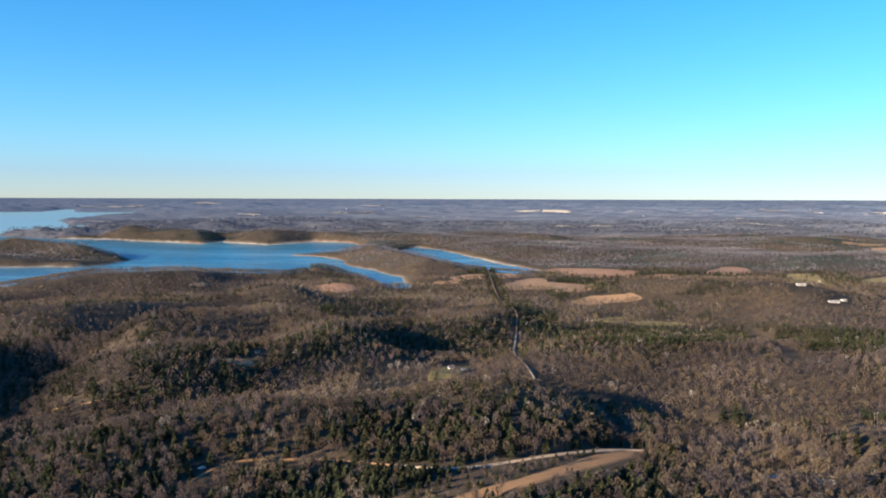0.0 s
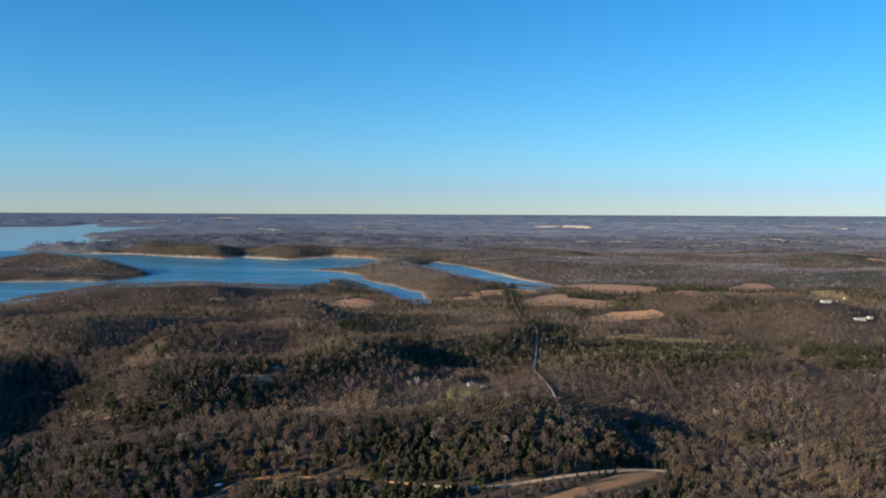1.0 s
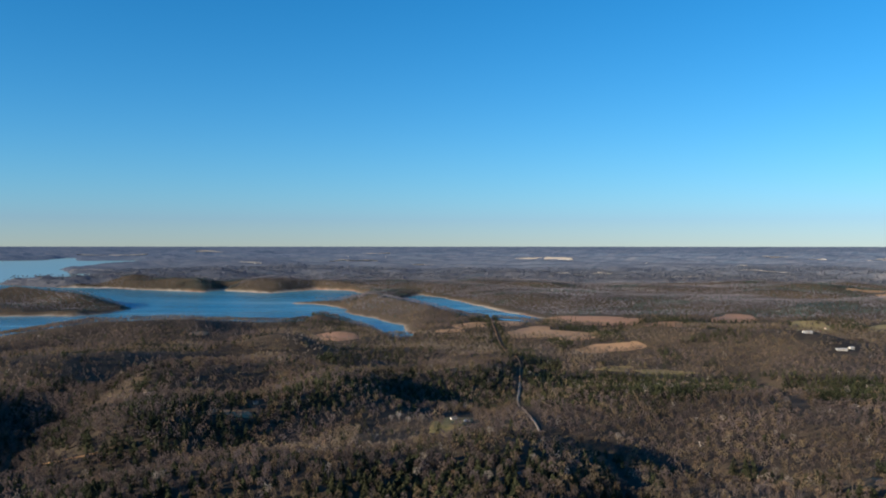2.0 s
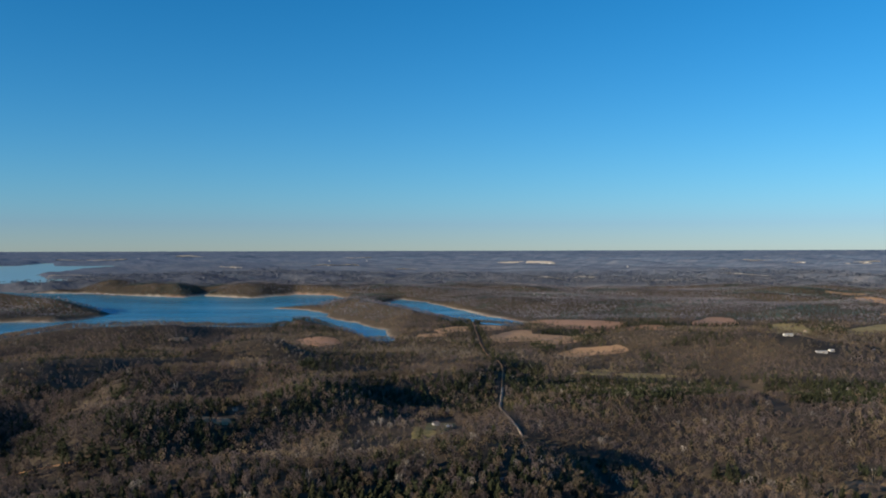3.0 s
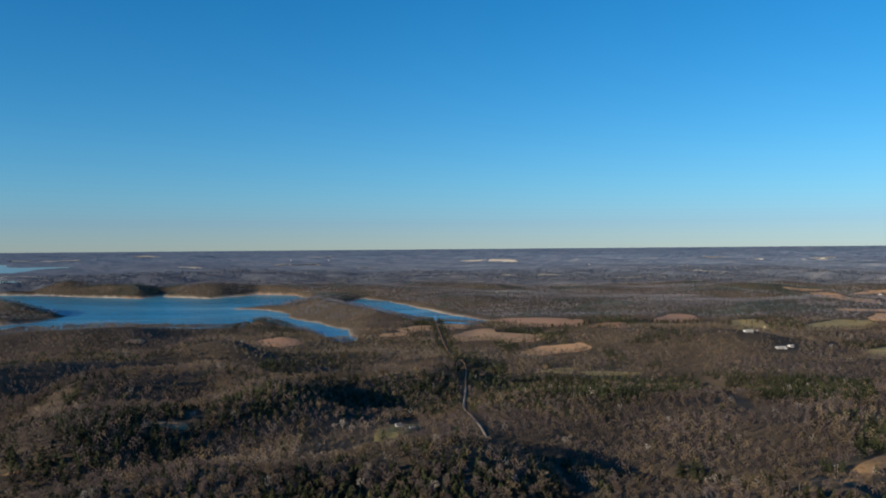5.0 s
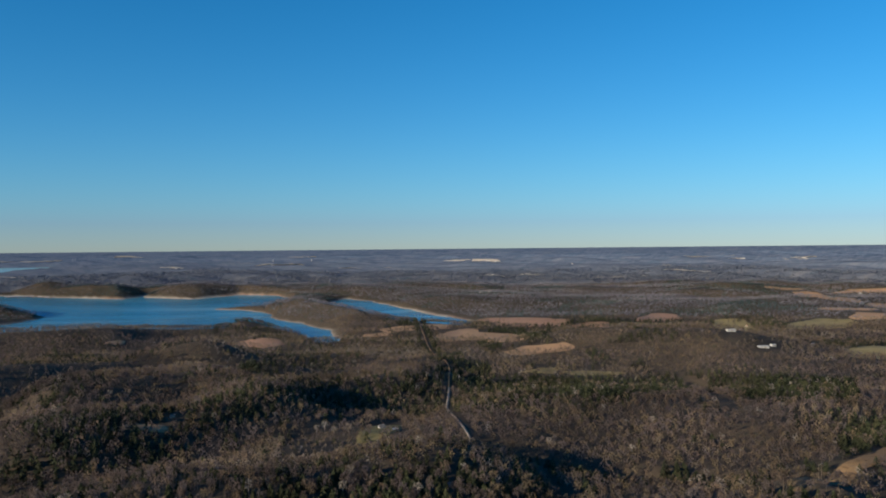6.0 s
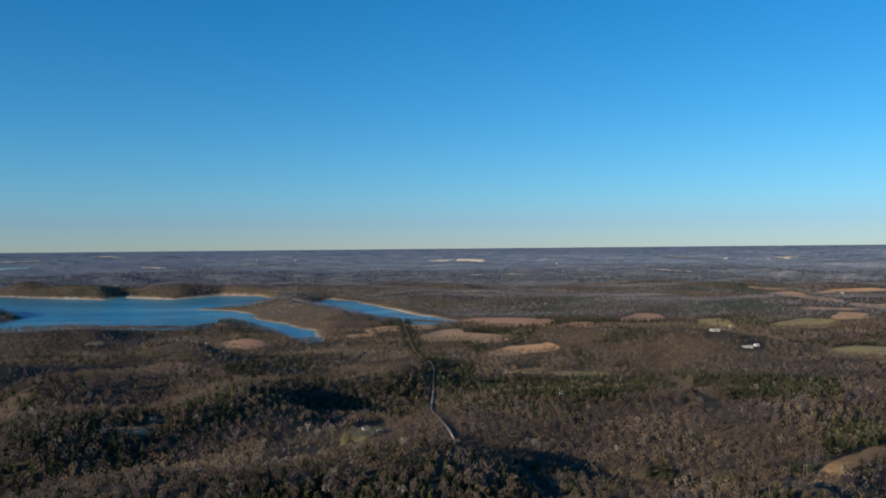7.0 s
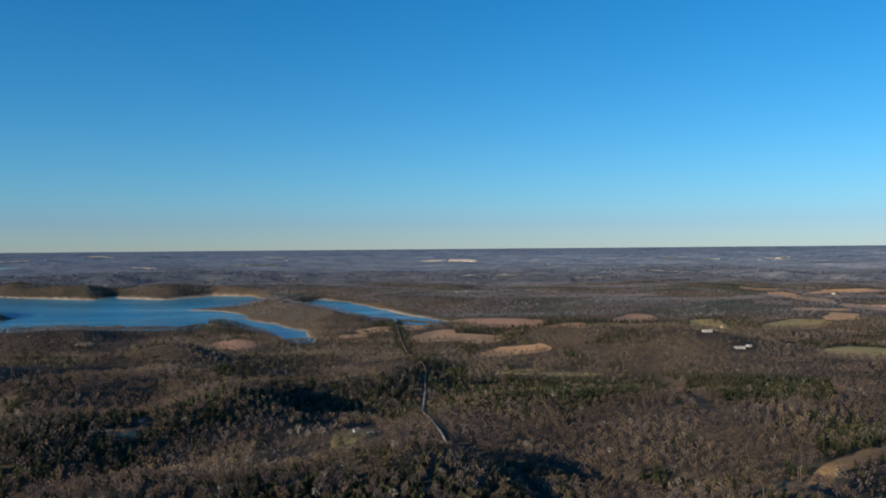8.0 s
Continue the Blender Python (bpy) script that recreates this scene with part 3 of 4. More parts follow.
def house_walls(length, width, eave, rise):
    bm = bmesh.new()
    x, y = length / 2, width / 2
    v = [bm.verts.new(p) for p in ((-x, -y, -2), (x, -y, -2), (x, y, -2), (-x, y, -2), (-x, -y, eave), (x, -y, eave), (x, y, eave), (-x, y, eave), (-x, 0, eave + rise), (x, 0, eave + rise))]
    for f in ((0, 1, 5, 4), (2, 3, 7, 6), (1, 2, 6, 9, 5), (3, 0, 4, 8, 7), (0, 3, 2, 1), (4, 5, 9, 8), (6, 7, 8, 9)):
        bm.faces.new([v[i] for i in f])
    return bm


CLEARED = []


def stand(ob, x, y, turn, clear=0.0, front=0.0):
    """Sets a thing on the ground; clear: free of trees round it, front: and towards the flight's start."""
    place = placed(x, y, far_or_near(np.array([x]), np.array([y]))[0] + (4.0 if math.hypot(x, y) > 3000 else 0.0))
    s = math.hypot(place[0], place[1]) / math.hypot(x, y) / UNIT
    ob.matrix_world = Matrix.Translation(Vector(place)) @ Matrix.Rotation(radians(turn), 4, "Z") @ Matrix.Diagonal((s, s, s, 1))
    d = math.hypot(x, y)
    for k in np.arange(0, front + 1, 4.0):
        CLEARED.append((x - x / d * k, y - y / d * k, clear))
    return ob


def house(name, x, y, length, width, eave, rise, turn, walls, roof, label, category="house", clear=10.0, front=25.0, chimney=False, doors=1, big_door=False):
    h = tagged(new(name), label, category)
    wall = part("wall", house_walls(length, width, eave, rise), walls, h)
    top = part("roof", gable(length, width, eave, rise), roof, h)
    n = max(2, int(length / 3.2))
    for s in (-1, 1):
        for i in range(n):
            px = (i + 0.5) / n * length - length / 2
            if s < 0 and i == n // 2:
                w, t = (3.4, 3.0) if big_door else (1.0, 2.1)
                part("door", boxed((px, s * (width / 2 + 0.03), 0, w, 0.12, min(t, eave - 0.3))), WOOD, h)
                continue
            frame_ob = part("window", boxed((px, s * (width / 2 + 0.02), 0.9, 1.2, 0.10, 1.3)), WALL_WHITE, h)
            part("pane", boxed((px, s * (width / 2 + 0.06), 1.0, 1.0, 0.08, 1.1)), GLASS, frame_ob)
    if chimney:
        part("chimney", boxed((length * 0.28, 0.4, eave, 0.8, 0.8, rise + 1.2)), ROOF_RED, h)
    stand(h, x, y, turn, clear * 0.7, front * 0.7)
    return h


house("farmhouse", 24, 584, 7, 5.5, 3.4, 1.9, 20, WALL_WHITE, ROOF_GREY, "white farmhouse with a grey shingle roof on a lawn", chimney=True, clear=7, front=30)
house("garage", 32, 571, 6, 4.6, 2.4, 1.2, 10, WALL_TAN, ROOF_PALE, "tan garage with a pale roof beside the farmhouse", "garage", clear=6, front=28, big_door=True)
house("cabin", 48, 417, 4, 3, 2.1, 0.9, 35, WALL_WHITE, ROOF_GREY, "small white cabin with a grey roof among bare trees", "cabin", clear=6, front=12)
house("cabin", -105, 574, 5, 4, 2.3, 1.1, 25, WALL_TAN, ROOF_GREY, "small tan house with a grey roof on a wooded slope", "house", clear=8, front=16)
house("barn", 438, 894, 20, 8, 2.6, 1.3, 4, WALL_WHITE, ROOF_PALE, "long white barn with a pale metal roof", "barn", clear=14, front=50, big_door=True)
house("barn", 454, 905, 9, 7, 3.0, 1.5, 12, WALL_WHITE, ROOF_PALE, "tall white barn beside the long one", "barn", clear=12, front=50, big_door=True)
house("shed", 532, 963, 7, 5.5, 3.6, 1.8, 40, WALL_WHITE, ROOF_PALE, "small white farm shed with a metal roof", "shed", clear=10, front=40, big_door=True)
house("farm_building", 427, 948, 18, 8, 3.0, 1.6, 5, WALL_WHITE, ROOF_PALE, "white farm building with a pale roof", "barn", clear=16, front=60, big_door=True)
house("farm_building", 553, 1188, 10, 7, 4.2, 2.2, 15, WALL_WHITE, ROOF_RED, "white farm building with a rusty red roof", "barn", clear=14, front=60)
house("farm_building", 587, 1244, 11, 7, 4.6, 2.6, 60, WALL_TAN, ROOF_RED, "tan farm building with a rusty red roof", "barn", clear=14, front=50)
# far farmsteads and sheds
FARM = "distant white farm building with a pale roof"
for x, y, ln, w, tn in ((345, 2230, 18, 10, 5), (365, 2210, 14, 9, 30), (620, 2150, 16, 10, 10), (1100, 6700, 120, 40, -8), (1150, 6650, 80, 40, -8), (3300, 7000, 120, 50, -25),
                        (1640, 4560, 40, 20, -20), (1700, 4500, 36, 20, -20), (-470, 5800, 60, 25, 4), (-250, 5750, 80, 25, 2), (-690, 9800, 40, 30, 4), (-930, 5000, 40, 20, 10),
                        (960, 1660, 22, 12, -20), (1230, 1990, 24, 12, -20), (1370, 5200, 30, 16, -10), (3780, 6900, 140, 40, -25), (-3300, 11200, 160, 60, 10)):
    house("farm_building", x, y, ln * 0.5, w * 0.5, 3.4 + ln * 0.02, 1.6 + ln * 0.01, tn, WALL_WHITE, ROOF_PALE, FARM, "barn", clear=14, front=70)


def trailer(x, y, turn, length):
    """A mobile home on piers with a low roof."""
    h = tagged(new("mobile_home"), "white mobile home beside a gravel drive", "mobile home")
    part("body", boxed((0, 0, 0.7, length, 3.8, 2.5), bevel=0.08), WALL_WHITE, h)
    part("roof", gable(length, 3.8, 3.2, 0.45, 0.15, 0.12), ROOF_PALE, h)
    part("skirt", boxed((0, 0, -0.5, length - 0.3, 3.5, 1.2)), ROOF_GREY, h)
    part("door", boxed((length * 0.1, -1.93, 0.9, 0.9, 0.08, 2.0)), WOOD, h)
    for k in (-0.36, -0.15, 0.3):
        w = part("window", boxed((length * k, -1.92, 1.6, 1.3, 0.08, 1.0)), WALL_WHITE, h)
        part("pane", boxed((length * k, -1.95, 1.68, 1.15, 0.08, 0.84)), GLASS, w)
    stand(h, x, y, turn, 4, 10)
    return h


trailer(167, 344, -4, 13)
trailer(149, 354, 8, 10)


def pickup(x, y, turn):
    t = tagged(new("pickup_truck"), "white pickup truck parked on a dirt track", "truck")
    part("body", boxed((0.2, 0, 0.55, 5.3, 1.9, 0.55), (-1.6, 0.88, 1.1, 1.9, 0.12, 0.35), (-1.6, -0.88, 1.1, 1.9, 0.12, 0.35), bevel=0.05), CAR_WHITE, t)
    cab = part("cab", boxed((0.5, 0, 1.1, 1.9, 1.75, 0.75), bevel=0.15), CAR_WHITE, t)
    part("windscreen", boxed((1.45, 0, 1.22, 0.08, 1.5, 0.5)), GLASS, cab)
    for s in (-1, 1):
        part("side_window", boxed((0.5, s * 0.87, 1.25, 1.4, 0.06, 0.45)), GLASS, cab)
        for px in (-1.5, 1.8):
            bm = bmesh.new()
            bmesh.ops.create_cone(bm, cap_ends=True, segments=14, radius1=0.38, radius2=0.38, depth=0.26,
                                  matrix=Matrix.Translation((px, s * 0.86, 0.38)) @ Matrix.Rotation(radians(90), 4, "X"))
            part("wheel", bm, RUBBER, t)
    stand(t, x, y, turn, 4, 14)
    return t


pickup(-92, 371, 40)


def pole_frame(x, y, turn):
    p = tagged(new("utility_pole"), "wooden two-legged power pole on the grassy hillside", "utility pole")
    for s in (-1, 1):
        bm = bmesh.new()
        bmesh.ops.create_cone(bm, cap_ends=True, segments=8, radius1=0.22, radius2=0.14, depth=17, matrix=Matrix.Translation((s * 2.2, 0, 7.8)))
        part("pole", bm, WOOD, p)
        part("insulator", boxed((s * 3.6, 0, 15.2, 0.2, 0.2, 0.7)), WALL_WHITE, p)
    part("crossarm", boxed((0, 0, 14.9, 8.4, 0.3, 0.35), bevel=0.03), WOOD, p)
    return stand(p, x, y, turn, 4, 16)


pole_frame(225, 413, 35)


def boat_dock(x, y, turn, length):
    p = tagged(new("boat_dock"), "white roofed boat dock floating at the shore", "dock", group="docks along the far shore")
    part("deck", boxed((0, 0, 0.1, length, 12, 0.5), bevel=0.05), WOOD, p)
    part("roof", gable(length, 12, 5.6, 2.4, 0.4), WALL_WHITE, p)
    for sx in (-1, 1):
        for sy in (-1, 1):
            part("post", boxed((sx * length * 0.46, sy * 5.5, 0.5, 0.35, 0.35, 5.4)), WOOD, p)
    place = placed(x, y, 0.0)
    s = math.hypot(place[0], place[1]) / math.hypot(x, y) / UNIT
    p.matrix_world = Matrix.Translation(Vector(place)) @ Matrix.Rotation(radians(turn), 4, "Z") @ Matrix.Diagonal((s, s, s, 1))
    return p


for i, (x, y) in enumerate(((-970, 2662), (-956, 2659), (-944, 2657), (-933, 2671), (-920, 2668), (-902, 2665), (-872, 2643), (-841, 2606))):
    boat_dock(x, y, 25 + 12 * (i % 3), 18 + 6 * (i % 2))



def water_tower(x, y, high):
    """A white water tower: a column that flares into a tank."""
    w = tagged(new("water_tower"), "distant white water tower over the woods", "water tower")
    for name, rings in (("column", ((0, 0.10), (0.62, 0.07))), ("tank", ((0.60, 0.07), (0.72, 0.24), (0.86, 0.26), (1.0, 0.06)))):
        bm = bmesh.new()
        loops = [[bm.verts.new((math.cos(a) * r * high, math.sin(a) * r * high, z * high)) for a in np.arange(12) * math.tau / 12] for z, r in rings]
        for lo, hi in zip(loops, loops[1:]):
            for i in range(12):
                bm.faces.new([lo[i], lo[(i + 1) % 12], hi[(i + 1) % 12], hi[i]])
        bm.faces.new(loops[-1])
        part(name, bm, WALL_WHITE, w)
    return stand(w, x, y, 0)


water_tower(-560, 7000, 26)
water_tower(-270, 7200, 28)

# ---- woods ----
rng = np.random.default_rng(7)


def rods(a, b2, wide, facing=None):
    """Thin flat spikes from a to b2, turned at random or so as to face away from the crown."""
    way = b2 - a
    side = np.cross(way, rng.normal(size=way.shape) if facing is None else facing + rng.normal(size=way.shape) * 0.35)
    side /= np.linalg.norm(side, axis=1, keepdims=True) + 1e-9
    w = np.asarray(wide).reshape(-1, 1) / 2
    return np.stack([a - side * w, a + side * w, b2], 1)


def trunk_rod(high, thick, sides=4):
    a = np.arange(sides) * math.tau / sides
    low = np.stack([np.cos(a) * thick, np.sin(a) * thick, a * 0 - 0.8], -1)
    bend = rng.normal(size=2) * 0.3
    top = np.array([bend[0], bend[1], high])
    mid = np.stack([np.cos(a) * thick * 0.65 + bend[0] * 0.4, np.sin(a) * thick * 0.65 + bend[1] * 0.4, a * 0 + high * 0.5], -1)
    tris = []
    for i in range(sides):
        j = (i + 1) % sides
        tris += [(low[i], low[j], mid[j]), (low[i], mid[j], mid[i]), (mid[i], mid[j], top)]
    return np.array(tris)


def fans(a, b2, wide, facing):
    """Sprays of twigs that open from a towards b2."""
    way = b2 - a
    side = np.cross(way, facing + rng.normal(size=way.shape) * 0.3)
    side /= np.linalg.norm(side, axis=1, keepdims=True) + 1e-9
    w = np.asarray(wide).reshape(-1, 1) / 2
    tilt = way * rng.uniform(-0.3, 0.3, (len(a), 1))
    return np.stack([a, b2 - side * w + tilt, b2 + side * w - tilt], 1)


def bare_tree(twigs, width, high=7.1, spread=1.95, limbs=6, sides=4):
    """Trunk and crown triangles of a leafless broadleaf tree: a dome of boughs that each end in sprays of twigs."""
    trunk = trunk_rod(high * 0.7, 0.13, sides) if sides else np.zeros((0, 3, 3))
    heart = np.array([0, 0, high * 0.56])
    r = np.array([spread, spread, high * 0.42])
    boughs = max(5, min(9, twigs // 8))
    k = (np.arange(boughs) + 0.5) / boughs
    a = np.arange(boughs) * 2.39996 + rng.uniform(0, 6)
    up = 1 - 1.35 * k
    q = np.stack([np.cos(a) * np.sqrt(1 - up * up), np.sin(a) * np.sqrt(1 - up * up), up], -1)
    knot = heart + q * r * rng.uniform(0.48, 0.72, (boughs, 1))
    tris = []
    if limbs:
        start = np.stack([0 * a, 0 * a, np.minimum(rng.uniform(0.25, 0.5, boughs) * high, knot[:, 2] - 0.4)], -1)
        tris.append(rods(start, knot, np.full(boughs, 0.18 + width * 0.15))[:limbs])
    own = rng.integers(0, boughs, twigs)
    w = rng.normal(size=(twigs, 3)) + q[own] * 0.8 + np.array([0, 0, 0.9])
    w /= np.linalg.norm(w, axis=1, keepdims=True)
    reach = rng.uniform(0.55, 1.05, (twigs, 1)) * r * 0.50
    end = knot[own] + w * reach
    begin = knot[own] + w * reach * rng.uniform(0.05, 0.4, (twigs, 1))
    out = end - heart
    out /= np.linalg.norm(out, axis=1, keepdims=True) + 1e-9
    tris.append(fans(begin, end, width * rng.uniform(0.7, 1.35, twigs), out))
    return trunk, np.concatenate(tris)


def conifer(sprays, high=5.6, spread=1.75, sides=4):
    """Trunk and crown triangles of a cedar or pine."""
    trunk = trunk_rod(high * 0.9, 0.17, sides) if sides else np.zeros((0, 3, 3))
    k = (np.arange(sprays) + rng.uniform(0, 1, sprays)) / sprays
    z = high * (0.12 + 0.86 * k)
    rad = spread * (1 - k) ** 0.6 * rng.uniform(0.75, 1.2, sprays) + 0.25
    a = np.arange(sprays) * 2.39996 + rng.uniform(-0.4, 0.4, sprays)
    half = (0.85 if sprays > 40 else 1.2 if sprays > 20 else 1.8) * (0.55 + 0.45 * (1 - k))
    top = np.stack([0 * a, 0 * a, z + high * 0.10], -1)
    ca, sa = np.cos(a), np.sin(a)
    drop = rng.uniform(0.02, 0.11, sprays) * high
    mid = np.stack([ca * rad, sa * rad, z - drop], -1)
    side = np.stack([-sa, ca, 0 * a], -1) * half[:, None]
    tilt = np.stack([0 * a, 0 * a, rng.uniform(-0.5, 0.5, sprays)], -1)
    return trunk, np.stack([top, mid - side * 0.5 + tilt, mid + side * 0.5 - tilt], 1)


def spread_points(near, far, step, az0=-37.0, az1=44.0):
    """Jittered places over a sector of the plan."""
    x = np.arange(-far, far, step)
    gx2, gy2 = np.meshgrid(x, np.arange(-far if az0 < -90 else 0, far, step))
    px = (gx2 + rng.uniform(-0.5, 0.5, gx2.shape) * step).ravel()
    py = (gy2 + rng.uniform(-0.5, 0.5, gy2.shape) * step).ravel()
    d, a = np.hypot(px, py), np.degrees(np.arctan2(px, py))
    keep = (d > near) & (d <= far) & (a > az0) & (a < az1)
    return px[keep], py[keep]


PINE_STANDS = [[(90, 722), (145, 837), (197, 821), (318, 803), (272, 675), (187, 608), (133, 642), (87, 701)],
               [(332, 800), (405, 731), (429, 713), (347, 575), (296, 583), (274, 594), (323, 767)],
               [(-166, 526), (-148, 561), (-75, 650), (2, 720), (72, 736), (78, 706), (63, 623), (43, 637), (10, 646), (-52, 582), (-92, 548), (-120, 516), (-153, 503)],
               [(290, 509), (333, 508), (335, 472), (330, 465), (300, 457), (255, 430), (242, 424)],
               [(191, 1263), (228, 1307), (267, 1312), (248, 1095), (244, 1032), (221, 1038), (241, 1244), (217, 1246)],
               [(-193, 508), (-136, 514), (-101, 524), (-111, 506), (-153, 482), (-182, 478)],
               [(-48, 415), (18, 436), (97, 452), (93, 409), (41, 382), (1, 386), (-41, 396)],
               [(-207, 433), (-154, 384), (-103, 389), (-95, 385), (-92, 346), (-166, 346)],
               [(173, 1168), (186, 1093), (189, 1030), (166, 995), (158, 1047)]]

ROAD_UP = [(130, 1607), (114, 1329), (108, 1153), (101, 967), (108, 912), (84, 719)]
# added conifer stands that stand in for patches of shade
DARK_STANDS = [[(118, 463), (143, 463), (155, 448), (150, 439), (131, 445), (115, 450)],
               [(183, 446), (190, 430), (188, 382), (207, 372), (207, 370), (186, 379), (183, 420)],
               [(117, 941), (152, 932), (151, 895), (95, 750)],
               [(321, 819), (333, 804), (320, 783), (261, 593), (254, 585), (310, 774)]]


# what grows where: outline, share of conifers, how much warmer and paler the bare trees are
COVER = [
    # bare ridges, with sunlight painted in as warmer, paler tones
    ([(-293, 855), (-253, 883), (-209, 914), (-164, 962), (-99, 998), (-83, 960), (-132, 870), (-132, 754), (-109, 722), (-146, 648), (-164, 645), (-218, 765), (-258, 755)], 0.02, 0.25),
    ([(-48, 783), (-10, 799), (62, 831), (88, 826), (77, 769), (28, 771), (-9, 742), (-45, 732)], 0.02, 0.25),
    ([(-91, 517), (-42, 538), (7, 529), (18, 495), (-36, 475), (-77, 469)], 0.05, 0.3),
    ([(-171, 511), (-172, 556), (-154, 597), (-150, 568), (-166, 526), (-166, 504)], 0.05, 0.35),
    # wooded hollows: conifers, and shade painted in as darker tones
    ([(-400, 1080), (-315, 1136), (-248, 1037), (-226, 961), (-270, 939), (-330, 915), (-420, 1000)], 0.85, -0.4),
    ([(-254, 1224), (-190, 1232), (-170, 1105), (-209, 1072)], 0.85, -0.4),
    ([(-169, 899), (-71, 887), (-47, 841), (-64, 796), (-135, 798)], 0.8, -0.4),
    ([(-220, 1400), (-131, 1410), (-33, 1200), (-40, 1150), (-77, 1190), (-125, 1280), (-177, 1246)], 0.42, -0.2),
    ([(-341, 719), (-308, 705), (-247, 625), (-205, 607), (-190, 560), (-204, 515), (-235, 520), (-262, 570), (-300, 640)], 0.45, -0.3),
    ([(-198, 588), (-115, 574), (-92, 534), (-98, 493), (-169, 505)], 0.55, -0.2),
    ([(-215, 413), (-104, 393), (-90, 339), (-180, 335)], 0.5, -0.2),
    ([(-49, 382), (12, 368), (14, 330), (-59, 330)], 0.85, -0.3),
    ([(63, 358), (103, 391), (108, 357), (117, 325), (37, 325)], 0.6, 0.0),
    # two bands of shade, painted with added conifers and dark tones
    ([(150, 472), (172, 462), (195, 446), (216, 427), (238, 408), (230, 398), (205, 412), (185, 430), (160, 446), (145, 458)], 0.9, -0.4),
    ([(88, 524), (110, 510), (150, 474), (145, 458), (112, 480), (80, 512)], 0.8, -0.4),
    # hedgerows and copses among the farms
    ([(456, 1156), (485, 1122), (469, 1088), (440, 1113)], 0.95, -0.4),
    ([(698, 1597), (769, 1632), (777, 1569), (700, 1497), (667, 1515)], 0.8, -0.4),
    ([(400, 1630), (434, 1595), (410, 1490), (383, 1520)], 0.8, -0.4),
    ([(256, 1207), (272, 1143), (266, 1088), (228, 1080)], 0.9, -0.4),
    # pale trees round the farmsteads
    ([(414, 1250), (576, 1200), (638, 1081), (604, 1025), (498, 1039), (422, 1118)], 0.08, 0.45),
    ([(5, 1144), (85, 1134), (86, 980), (41, 970), (11, 1017)], 0.12, 0.4),
]


def covered(x, y):
    """For each place the share of conifers, or -1 where the map says nothing, and the tone of the bare trees."""
    xj, yj = x + 12 * lattice(x, y, 22, 61), y + 18 * lattice(x, y, 22, 62)
    share, warm = np.full(len(x), -1.0), np.zeros(len(x))
    for poly, conifers, tone in COVER:
        hit = inside(xj, yj, poly)
        share[hit], warm[hit] = conifers, tone
    return share, warm


def woodland(near, far, step, thin=0.0, az0=-37.0, az1=44.0):
    """Places for trees and what kind each is: 0 bare, 1 conifer, 2 pale."""
    x, y = spread_points(near, far, step, az0, az1)
    s = shore_distance(x, y)
    keep = s > 10 + 5 * lattice(x, y, 120, 8) + np.clip((x + 60) / 150, 0, 1) * np.clip(1 - np.abs(y - 1800) / 600, 0, 1) * 5 + np.where((y > 2250) & (x < -180), 5, 0)
    for poly in OPEN:
        p = np.array(poly)
        lo, hi = p.min(0) - 5, p.max(0) + 5
        close = np.flatnonzero((x > lo[0]) & (x < hi[0]) & (y > lo[1]) & (y < hi[1]))
        clump = (lattice(x[close], y[close], 34, 51) + 0.5 * lattice(x[close], y[close], 13, 52) > 0.8) & (np.hypot(x[close], y[close]) > 500)
        keep[close] &= ~inside(x[close], y[close], poly) | clump
    for line, wide in STRIPS:
        p = np.array(line)
        lo, hi = p.min(0) - wide, p.max(0) + wide
        close = np.flatnonzero((x > lo[0]) & (x < hi[0]) & (y > lo[1]) & (y < hi[1]))
        keep[close] &= edge_distance(x[close], y[close], line, False) > wide
    for cx, cy, r in CLEARED:
        keep &= np.hypot(x - cx, y - cy) > r
    keep &= lattice(x, y, 60, 21) + 0.6 * lattice(x, y, 25, 22) > -1.15 + thin
    x, y = x[keep], y[keep]
    stand_pine = np.zeros(len(x), bool)
    for poly in PINE_STANDS:
        stand_pine |= inside(x, y, poly)
    mix = lattice(x, y, 170, 23) + 0.7 * lattice(x, y, 55, 24)
    chance = np.clip(0.03 + 0.6 * (mix - 0.42), 0.01, 0.7)
    d = np.hypot(x, y)
    chance = np.where((d < 480) & (x < 120), np.maximum(chance, 0.26), chance)
    chance = np.where((d < 1150) & (x < 0), np.maximum(chance, 0.17), chance)
    copse = lattice(x, y, 150, 71) + 0.6 * lattice(x, y, 60, 72)
    chance = np.where((d > 1350) & (copse > 0.5) & ~((np.abs(x + 20) < 200) & (y < 2100)), 0.75, chance)
    chance = np.where((d > 850) & (d < 1500) & (x > 60) & (lattice(x, y, 80, 73) + 0.7 * lattice(x, y, 30, 74) > 0.62), 0.7, chance)
    shore_pine = (y > 2380) & (x < -540) & (x > -820)
    chance = np.where(inside(x, y, ISLAND), 0.4 + 0.3 * mix, chance)
    chance = np.where(shore_pine, 0.7 + 0.4 * mix, np.where(d > 1500, chance + 0.1, chance))
    chance = np.where(stand_pine, np.where(x > 90, 0.85, 0.56), chance)
    for poly in DARK_STANDS:
        chance = np.where(inside(x, y, poly), 0.92, chance)
    share = covered(x, y)[0]
    chance = np.where(share >= 0, share, chance)
    chance = np.where(edge_distance(x, y, ROAD_UP, False) < 10, np.maximum(chance, 0.75), chance)
    u = rng.uniform(size=len(x))
    kind = np.where(u < chance, 1, np.where(u > 0.992, 2, 0))
    room = (kind == 1) | (rng.uniform(size=len(x)) < 0.86)
    return x[room], y[room], kind[room]


